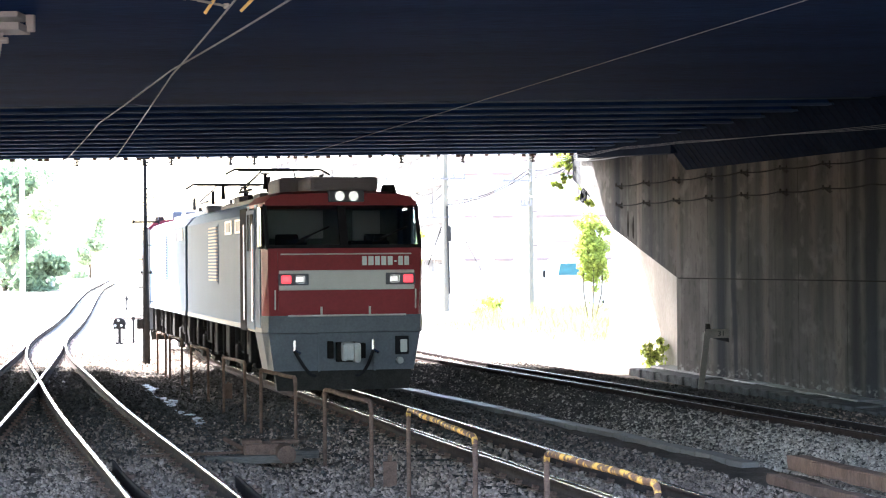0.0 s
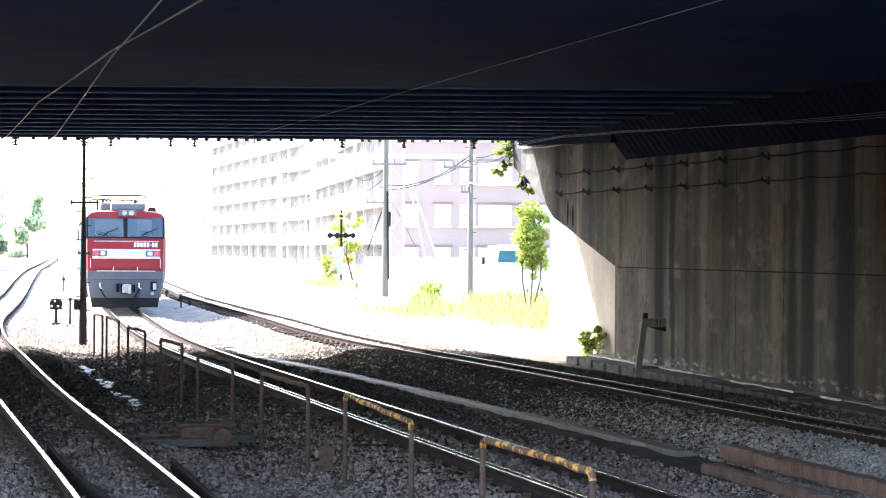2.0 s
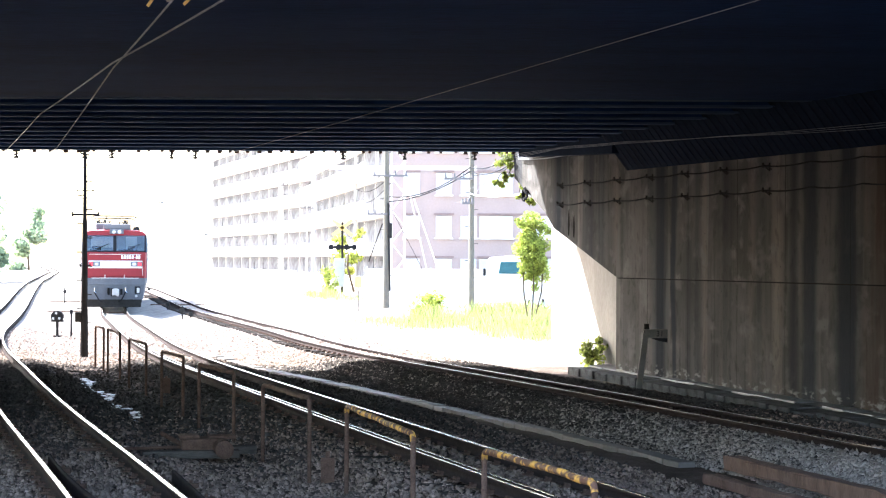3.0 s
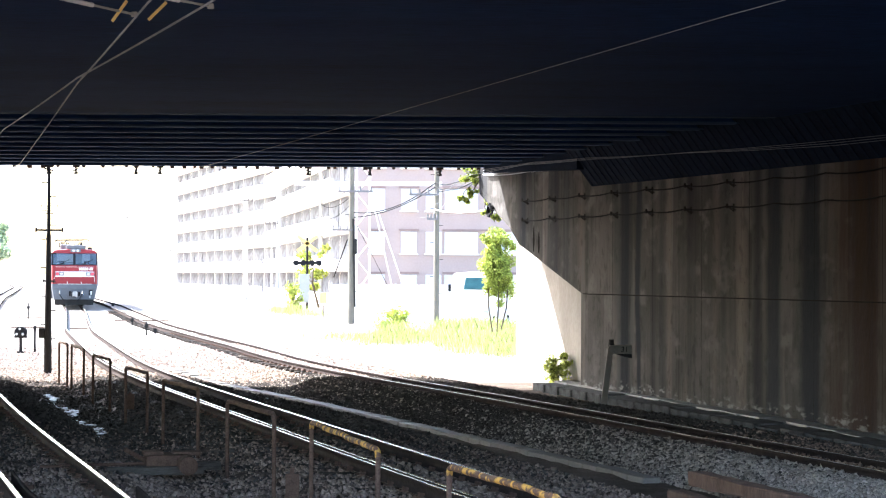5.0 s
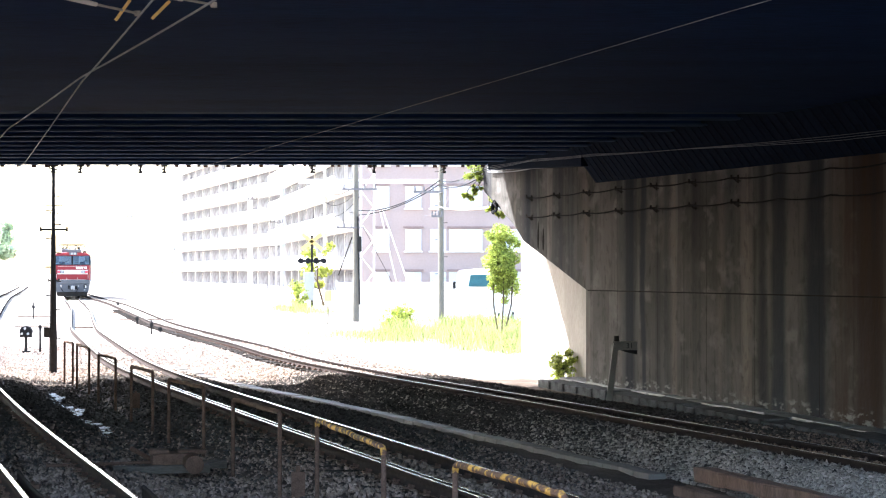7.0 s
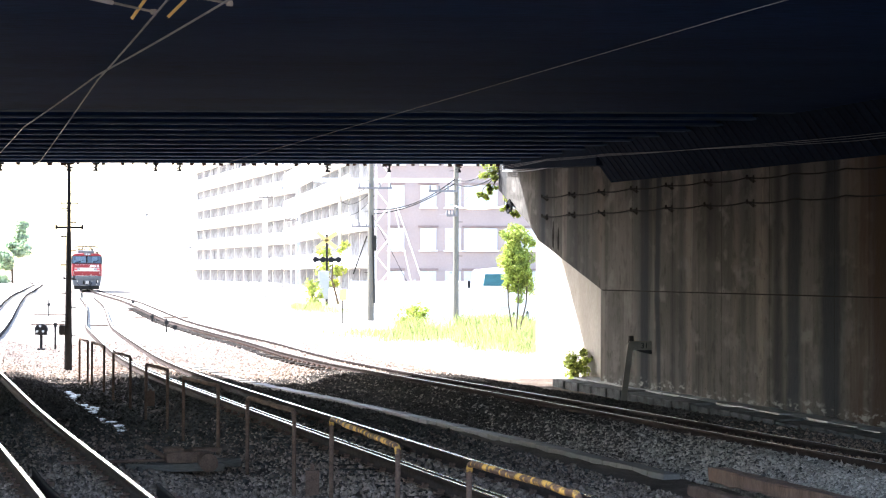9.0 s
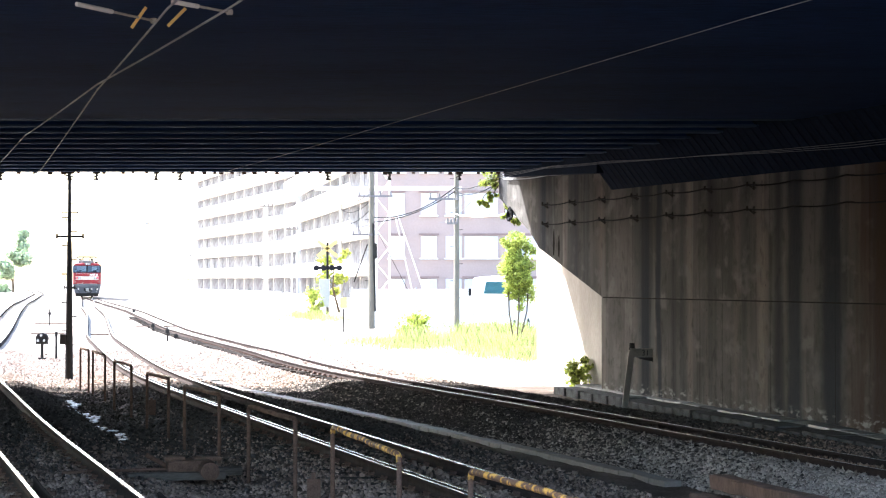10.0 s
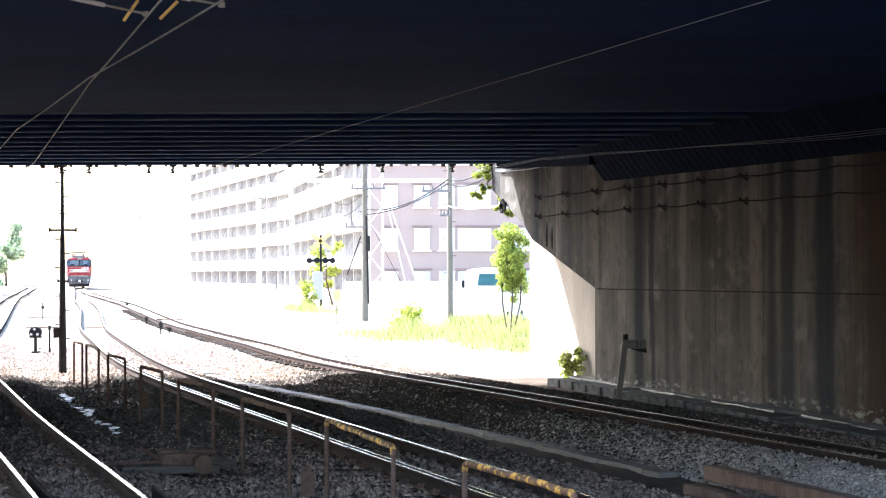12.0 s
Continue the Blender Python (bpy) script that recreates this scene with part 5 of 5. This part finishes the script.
def build_grass():
    rng = np.random.default_rng(9)
    spots = [(1.3, 88, 1.0, 1.0), (2.4, 87, 1.0, 1.1), (3.4, 85, 0.9, 1.0), (-1.0, 80, 0.9, 1.0), (-1.3, 77, 1.2, 0.45), (0.4, 79, 1.3, 0.4), (1.4, 74, 0.9, 0.7), (2.3, 72, 0.9, 0.85), (3.2, 70, 1.0, 0.8), (3.0, 66, 0.9, 0.5), (1.9, 69, 1.2, 0.4),
             (-2.8, 82, 1.5, 0.35), (0.9, 84, 1.5, 0.5), (2.6, 80, 1.5, 0.6), (-8.3, 124, 1.2, 1.0), (-9.4, 128, 1.0, 0.7), (-7.2, 120, 1.3, 0.6), (-6.0, 118, 1.5, 0.4), (-10.2, 118, 1.0, 0.3)]
    per = 620
    n = per * len(spots)
    sp = np.repeat(np.array(spots), per, axis=0)
    x = sp[:, 0] + rng.normal(0, 0.55, n) * sp[:, 2]
    y = sp[:, 1] + rng.normal(0, 1.6, n) * sp[:, 2]
    clump = sp[:, 3]
    h = (0.1 + 0.75 * clump) * rng.uniform(0.3, 1.1, n)
    a = rng.random(n) * 6.28
    w = 0.012 + 0.014 * rng.random(n)
    bx, by = np.cos(a) * w, np.sin(a) * w
    lx, ly = rng.normal(0, 0.25, n) * h, rng.normal(0, 0.25, n) * h
    z = np.full(n, -0.34)
    v = np.stack([np.stack([x - bx, y - by, z], -1), np.stack([x + bx, y + by, z], -1), np.stack([x + bx * 0.7 + lx * 0.5, y + by * 0.7 + ly * 0.5, z + h * 0.6], -1),
                  np.stack([x + lx, y + ly, z + h], -1)], 1)
    f = 4 * np.arange(n)[:, None] + np.arange(4)[None]
    tagged(new("grass", raw("grass", v.reshape(-1, 3), f, GRASS)), "tall sunlit weeds and dry grass beside the track", "grass", kind="stuff")


def build_utility_pole(x, y, z, r, height, arms, label, lattice=False, skin=None):
    po = holder("utility_pole", Matrix.Translation((x, y, z)), label, "utility pole", "utility poles")
    bm = B()
    rod(bm, (0, 0, -0.3), (0, 0, height), r, r * 0.7, 14)
    part("shaft", bm, skin or POLE_CONC, po, smooth=True)
    for az, w, off in arms:
        bm = B()
        box(bm, off, -r, az, w, 0.08, 0.1, 0.01)
        for k in range(4):
            px = off - w * 0.45 + w * 0.3 * k
            rod(bm, (px, -r, az), (px, -r, az + 0.25), 0.05, 0.035)
        part("crossarm", bm, ROOF_GREY, po)
    bolt = finish("step_bolt", rod(B(), (0, 0, 0), (r + 0.15, 0, 0), 0.015, n=5), DARK_STEEL)
    for k in range(int(height / 0.9)):
        share("step_bolt", bolt, po, pose(0, 0, 1.8 + k * 0.8, 0, 0, 180 * (k % 2)))
    if lattice:
        bm = B()
        rod(bm, (0.1, -r, height * 0.62), (0.2, -r - 0.1, 1.0), 0.05)
        rod(bm, (-0.2, -r, height * 0.5), (-0.9, -r, height * 0.28), 0.03)
        rod(bm, (0.1, -r, height * 0.62), (2.9, 0, 0.2), 0.012)
        box(bm, 0.22, -r, height * 0.46, 0.16, 0.2, 0.8, 0.03)
        part("cable_riser", bm, DARK_STEEL, po)


def build_apartments(a, b, floors, bays, label):
    """A white block with a glazed balcony on every bay of every floor; the shade behind is put into wall and window
    colour.
    """
    d = (b - a).normalized()
    rz = math.degrees(math.atan2(d.y, d.x))
    bl = holder("apartment_building", Matrix.Translation(a) @ pose(0, 0, 0, 0, 0, rz), label, "apartment building", "apartment blocks")
    L, H = (b - a).length, 2.92
    bm = B()
    box(bm, L / 2, -7.0, floors * H / 2, L, 12, floors * H)
    part("wall", bm, SHADE_TILE, bl, "facade wall coloured grey for the shade behind the balconies")
    bm = B()
    box(bm, L / 2, -6.3, floors * H + 0.3, L + 0.6, 14.6, 0.6)
    part("roof", bm, FACADE, bl)
    w = L / bays
    bm = B()
    box(bm, 0, -0.1, 0.0, w - 0.02, 1.9, 0.2)
    box(bm, 0, 0.78, 0.62, w - 0.5, 0.14, 1.1)
    balcony = finish("balcony", bm, FACADE)
    windows = []
    for lo, gaps in ((0.2, ((-0.5, 0.5),)), (0.2, ((-0.5, 0.1), (0.16, 0.5))), (0.2, ((-0.5, -0.1), (0.0, 0.42))), (0.9, ((-0.45, 0.45),)), (0.2, ((-0.36, 0.5),))):
        bm = B()
        for g0, g1 in gaps:
            box(bm, (g0 + g1) / 2 * (w - 0.45), -0.95, (lo + 2.6) / 2, (g1 - g0) * (w - 0.45), 0.12, 2.6 - lo)
        box(bm, 0, -0.97, 2.62, w - 0.45, 0.08, 0.2)
        windows.append(finish("window", bm, RECESS))
    bm = B()
    box(bm, 0, -0.96, 1.4, 0.5, 0.08, 2.8)
    fin = finish("partition", bm, FACADE)
    for f in range(floors):
        for k in range(bays):
            m = pose((k + 0.5) * w, 0, f * H + 0.05)
            share("balcony", balcony, bl, m)
            share("window", random.choice(windows), bl, m)
            share("partition", fin, bl, pose(k * w, 0, f * H))


def build_house_block():
    bl = holder("office_building", Matrix.Translation((0, 136, -0.3)), "pinkish tiled building with wide windows and brown trim", "building")
    bm = B()
    box(bm, 3.0, 5, 8, 15.5, 10, 16)
    part("wall", bm, PINK_FACADE, bl)
    bm = B()
    box(bm, 3.0, 5, 16.1, 16, 10.6, 0.3)
    part("roof", bm, FACADE, bl)
    for f in range(5):
        for x, w in ((-3.2, 1.2), (-1.0, 1.4), (4.0, 5.4), (8.2, 2.6)):
            part("lintel", box(B(), x, -0.06, 2.78 + f * 2.95, w, 0.14, 0.12), BROWN_TRIM, bl)
        for x in (-3.2, -1.0, 0.7, 2.6, 5.4, 8.2):
            wide = x > 2
            bm = B()
            box(bm, x, -0.03, 1.9 + f * 2.95, 2.3 if wide else 1.1, 0.1, 1.5)
            win = part("window", bm, CURTAIN, bl)
            bm = B()
            box(bm, x, -0.1, 1.1 + f * 2.95, (2.3 if wide else 1.1) + 0.2, 0.14, 0.1)
            box(bm, x, -0.09, 1.9 + f * 2.95, 0.06, 0.06, 1.5)
            part("frame", bm, FACADE, win)


def build_fences():
    fe = holder("panel_fence", Matrix(), "long white panel fence along the yard", "fence", kind="structure")
    bm = B()
    box(bm, 0, 0, 1.05, 1.78, 0.05, 2.1, 0.01)
    for k in range(6):
        box(bm, -0.75 + 0.3 * k, -0.03, 1.05, 0.06, 0.02, 2.0)
    me = finish("panel", bm, FENCE)
    bm = B()
    rod(bm, (0, 0, -0.2), (0, 0, 2.2), 0.04)
    post = finish("post", bm, GALV)
    x = -4.9
    while x < 9:
        share("panel", me, fe, pose(x + 0.9, 104 - 0.35 * x, -0.3, 0, 0, -19))
        share("post", post, fe, pose(x, 104.1 - 0.35 * (x - 0.9), -0.3))
        x += 1.72


def build_van():
    va = holder("parked_van", pose(2.2, 93, -0.3, 0, 0, -14) @ Matrix.Diagonal((1.15, 1.15, 1.15, 1)), "white parked box van facing the track", "van")
    bm = B()
    prof = [(0.0, 0.35), (0.0, 1.3), (0.1, 1.5), (0.5, 2.36), (4.4, 2.44), (4.5, 2.34), (4.5, 0.35)]
    slab(bm, [(-0.84, y, z) for y, z in prof], (1.68, 0, 0))
    bmesh.ops.bevel(bm, geom=[e for e in bm.edges if abs(e.verts[0].co.x - e.verts[1].co.x) < 0.01], offset=0.06, segments=2, affect="EDGES")
    part("body", bm, VAN_WHITE, va)
    bm = B()
    slab(bm, [(-0.3, 0.19, 1.7), (0.66, 0.19, 1.7), (0.62, 0.42, 2.18), (-0.26, 0.42, 2.18)], (0, -0.05, 0))
    part("windscreen", bm, TEAL, va, "teal-tinted windscreen")
    for sx in (-1, 1):
        bm = B()
        slab(bm, [(sx * 0.845, 0.42, 1.6), (sx * 0.845, 1.3, 1.6), (sx * 0.845, 1.3, 2.15), (sx * 0.845, 0.62, 2.15)], (sx * 0.012, 0, 0))
        part("side_window", bm, WINDOW, va)
        bm = B()
        box(bm, sx * 0.62, -0.02, 0.78, 0.3, 0.06, 0.16, 0.02)
        part("headlight", bm, LAMP, va)
        bm = B()
        box(bm, sx * 0.95, 0.4, 1.75, 0.12, 0.08, 0.3, 0.03)
        part("mirror", bm, BLACK, va)
        for y in (0.8, 3.6):
            bm = B()
            rod(bm, (sx * 0.86, y, 0.31), (sx * 0.68, y, 0.31), 0.31, n=20)
            wh = part("wheel", bm, BLACK, va)
            bm = B()
            rod(bm, (sx * 0.875, y, 0.31), (sx * 0.86, y, 0.31), 0.18, n=16)
            part("rim", bm, GALV, wh)
    bm = B()
    box(bm, 0, -0.04, 0.45, 1.66, 0.12, 0.22, 0.04)
    part("bumper", bm, VAN_WHITE, va)


def build_lattice_mast():
    """Pale steel lattice mast of the overhead line, with a long stay."""
    ma = holder("catenary_mast", pose(-3.7, 121, -0.3), "pale steel lattice catenary mast with diagonal bracing", "mast")
    for x in (-0.4, 0.4):
        part("leg", box(B(), x, 0, 5, 0.12, 0.12, 10), FENCE, ma)
    for k in range(9):
        s = 1 if k % 2 else -1
        part("brace", rod(B(), (-0.4 * s, 0, 0.6 + k), (0.4 * s, 0, 1.6 + k), 0.035, n=6), FENCE, ma)
    for x, z in ((3.1, 0.2), (2.2, 0.2)):
        part("stay", rod(B(), (0.4, 0, 8.0), (x, -1.0, z), 0.04, n=6), FENCE, ma)
    part("beam", box(B(), 0.3, 0, 8.2, 9.0, 0.2, 0.25), FENCE, ma)


def build_crossing():
    """Level crossing: warning signals, signs and panels between the rails."""
    cs = holder("crossing_signal", pose(-7.8, 133, 0.0), "level crossing signal with a yellow and black crossbuck and lamps", "crossing signal")
    bm = B()
    rod(bm, (0, 0, 0), (0, 0, 4.8), 0.09, 0.07, 10)
    part("mast", bm, DARK_STEEL, cs)
    for s in (-1, 1):
        bm = B()
        box(bm, 0, -0.12, 0, 1.7, 0.05, 0.24, 0.01, m=pose(0, 0, 4.4, 0, s * 38))
        part("cross_arm", bm, SIGN_YELLOW, cs, "yellow and black board")
    bm = B()
    box(bm, 0, -0.08, 3.1, 1.9, 0.06, 0.2)
    part("lamp_bar", bm, BLACK, cs)
    for x in (-0.75, -0.25, 0.3, 0.8):
        bm = B()
        rod(bm, (x, -0.1, 3.1), (x, -0.3, 3.1), 0.2, 0.17, 14)
        part("lamp_head", bm, BLACK, cs)
    bm = B()
    box(bm, -0.2, 0, 1.4, 0.7, 0.4, 1.9, 0.04)
    part("relay_cabinet", bm, GALV, cs)
    sg = holder("warning_sign", pose(-4.95, 98, -0.3), "small yellow warning sign on a thin post", "sign")
    bm = B()
    rod(bm, (0, 0, 0), (0, 0, 1.7), 0.03)
    part("post", bm, DARK_STEEL, sg)
    bm = B()
    box(bm, 0, -0.04, 1.45, 0.38, 0.02, 0.55, 0.005)
    part("plate", bm, SIGN_YELLOW, sg)


def build_lineside_far():
    for x, y, h in ((-11.3, 81, 0.65), (-10.95, 81, 0.4), (-13.8, 94, 0.55), (-21.0, 134, 0.6), (-20.5, 131, 0.7), (-21.5, 108, 1.0)):
        bm = B()
        rod(bm, (0, 0, -0.1), (0, 0, h), 0.035, n=6)
        box(bm, 0, 0, 0.02, 0.5, 0.3, 0.06, 0.01)
        box(bm, 0, 0, h * 0.75, 0.16, 0.1, 0.16, 0.02)
        thing("track_marker", bm, DARK_STEEL, "short dark trackside marker post with a foot plate", "post", "trackside markers", m=pose(x, y, -0.3))
    # equipment of the turnout: cross pipes
    for x, y, l in ((-21.8, 110, 2.2), (-18.8, 94, 2.1), (-15.26, 88, 0.75), (-17.3, 112, 1.1), (-14.2, 100, 2.7)):
        bm = B()
        box(bm, 0, 0, 0, l, 0.1 if l > 1 else 0.4, 0.05)
        thing("duct", bm, RUST, "low rusty duct lying across the tracks", "duct", "cross ducts", m=pose(x, y, float(bed(np.array(x), np.array(y))) + 0.06, 0, 0, 2))
    ob = holder("orange_barrier", pose(-28.9, 103, -0.3), "orange site barrier with pale panels", "barrier")
    for k in range(2):
        bm = B()
        box(bm, k * 1.0 - 0.4, 0, 0.5, 0.8, 0.12, 0.9, 0.03)
        part("panel", bm, ORANGE, ob)
    for x, y, r, h in ((-15.4, 172, 0.2, 10), (-8.3, 160, 0.17, 11), (-49.4, 330, 0.2, 13), (-43.45, 290, 0.2, 12), (-13.8, 180, 0.09, 8), (-33.8, 134, 0.2, 13), (-45.0, 190, 0.15, 12), (-25.07, 196, 0.11, 5.5)):
        build_utility_pole(x, y, -0.3, r, h, ((h * 0.9, 1.2, 0),), "slender catenary pole beside the track, paled for haze", False, POLE_PALE)


build_railings()
build_signal_pole()
build_dwarf_signal()
build_distance_post()
build_point_machine()
build_small_lineside()
build_wires()
build_span_cables()
build_grass()
build_apartments(Vector((-6.3, 150, -0.3)), Vector((-16.2, 211, -0.3)), 8, 8, "white apartment block with glazed balconies, stepped forward")
build_apartments(Vector((-17.7, 226.2, -0.3)), Vector((-38.6, 302, -0.3)), 8, 11, "far white apartment block with long rows of balconies")
build_house_block()
build_fences()
build_van()
build_crossing()
build_lattice_mast()
build_lineside_far()
build_utility_pole(0.62, 93, -0.35, 0.15, 9, ((6.45, 1.4, -0.6), (5.3, 0.5, -0.2)), "tall concrete utility pole with crossarms behind the weeds")
build_utility_pole(-3.75, 103, -0.35, 0.18, 9, ((7.0, 1.8, 0.2), (5.0, 1.2, -0.4)), "concrete utility pole with cable risers and stays", True)
build_shrub(2.64, 72.0)
build_creeper()
build_tree("bush", -8.6, 131, -0.3, 2.0, 0.6, 0.03, 900, 0.1, LEAF, "green bush at the foot of the crossing signal", 11, 3, 0.1, "", 1.5)
build_tree("bush", 3.2, 45.95, -0.3, 0.75, 0.36, 0.012, 1500, 0.04, LEAF, "low green bush growing at the wall foot", 5, 4, 0.1)
build_tree("bush", -1.2, 82, -0.35, 1.2, 0.75, 0.02, 1500, 0.07, LEAF, "round green bush among the weeds", 7, 4, 0.1)
build_tree("street_tree", -7.2, 139, -0.3, 4.6, 1.6, 0.1, 1100, 0.14, LEAF, "leafy tree behind the level crossing", 8, 1, 0.3)
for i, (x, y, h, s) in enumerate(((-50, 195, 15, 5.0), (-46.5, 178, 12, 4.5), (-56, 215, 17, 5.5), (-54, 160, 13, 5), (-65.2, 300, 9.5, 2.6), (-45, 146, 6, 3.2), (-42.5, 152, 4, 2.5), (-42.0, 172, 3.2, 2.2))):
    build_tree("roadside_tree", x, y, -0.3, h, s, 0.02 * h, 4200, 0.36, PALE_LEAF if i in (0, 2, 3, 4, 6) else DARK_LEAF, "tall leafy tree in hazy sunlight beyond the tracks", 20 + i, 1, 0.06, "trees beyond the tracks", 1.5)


# ---- moving things ----
def motions():
    ys = [(t, 33.8 + 18.2 * t - 0.12 * t * t) for t in (0.0, 1.0, 2.0, 3.0, 4.0, 5.0, 6.0, 7.5, 9.0, 10.5, 12.0)]
    s0 = LOCO_LINE.length_at(33.8)
    t_key = np.array([t for t, _ in ys])
    s_key = np.array([LOCO_LINE.length_at(y) for _, y in ys])
    slope = np.gradient(s_key, t_key)

    def gone(t):
        """Length along the line at t seconds, with a smooth speed."""
        i = int(np.clip(np.searchsorted(t_key, t) - 1, 0, len(t_key) - 2))
        h = t_key[i + 1] - t_key[i]
        u = (t - t_key[i]) / h
        return ((2 * u**3 - 3 * u**2 + 1) * s_key[i] + (u**3 - 2 * u**2 + u) * h * slope[i] + (3 * u**2 - 2 * u**3) * s_key[i + 1] + (u**3 - u**2) * h * slope[i + 1])

    rows = []
    for k in range(0, 121):
        t = k / 10
        s = gone(t)
        p, _ = LOCO_LINE.along(s + 1.5)
        q, _ = LOCO_LINE.along(s + 15.0)
        d = (q - p).normalized()
        o = p - d * 1.5
        g0, g1 = float(grade(o.y + 2)), float(grade(o.y + 20))
        rows.append((t, pose(o.x, o.y, g0, math.degrees(math.atan2(g1 - g0, 18)), 0, math.degrees(math.atan2(-d.x, d.y)))))
    walk(LOCO, rows)
    for ws, y in AXLES:
        walk(ws, [(k / 30, pose(0, y, 0.56, -math.degrees((gone(k / 30) - s0) / 0.56))) for k in range(0, 361)])


motions()
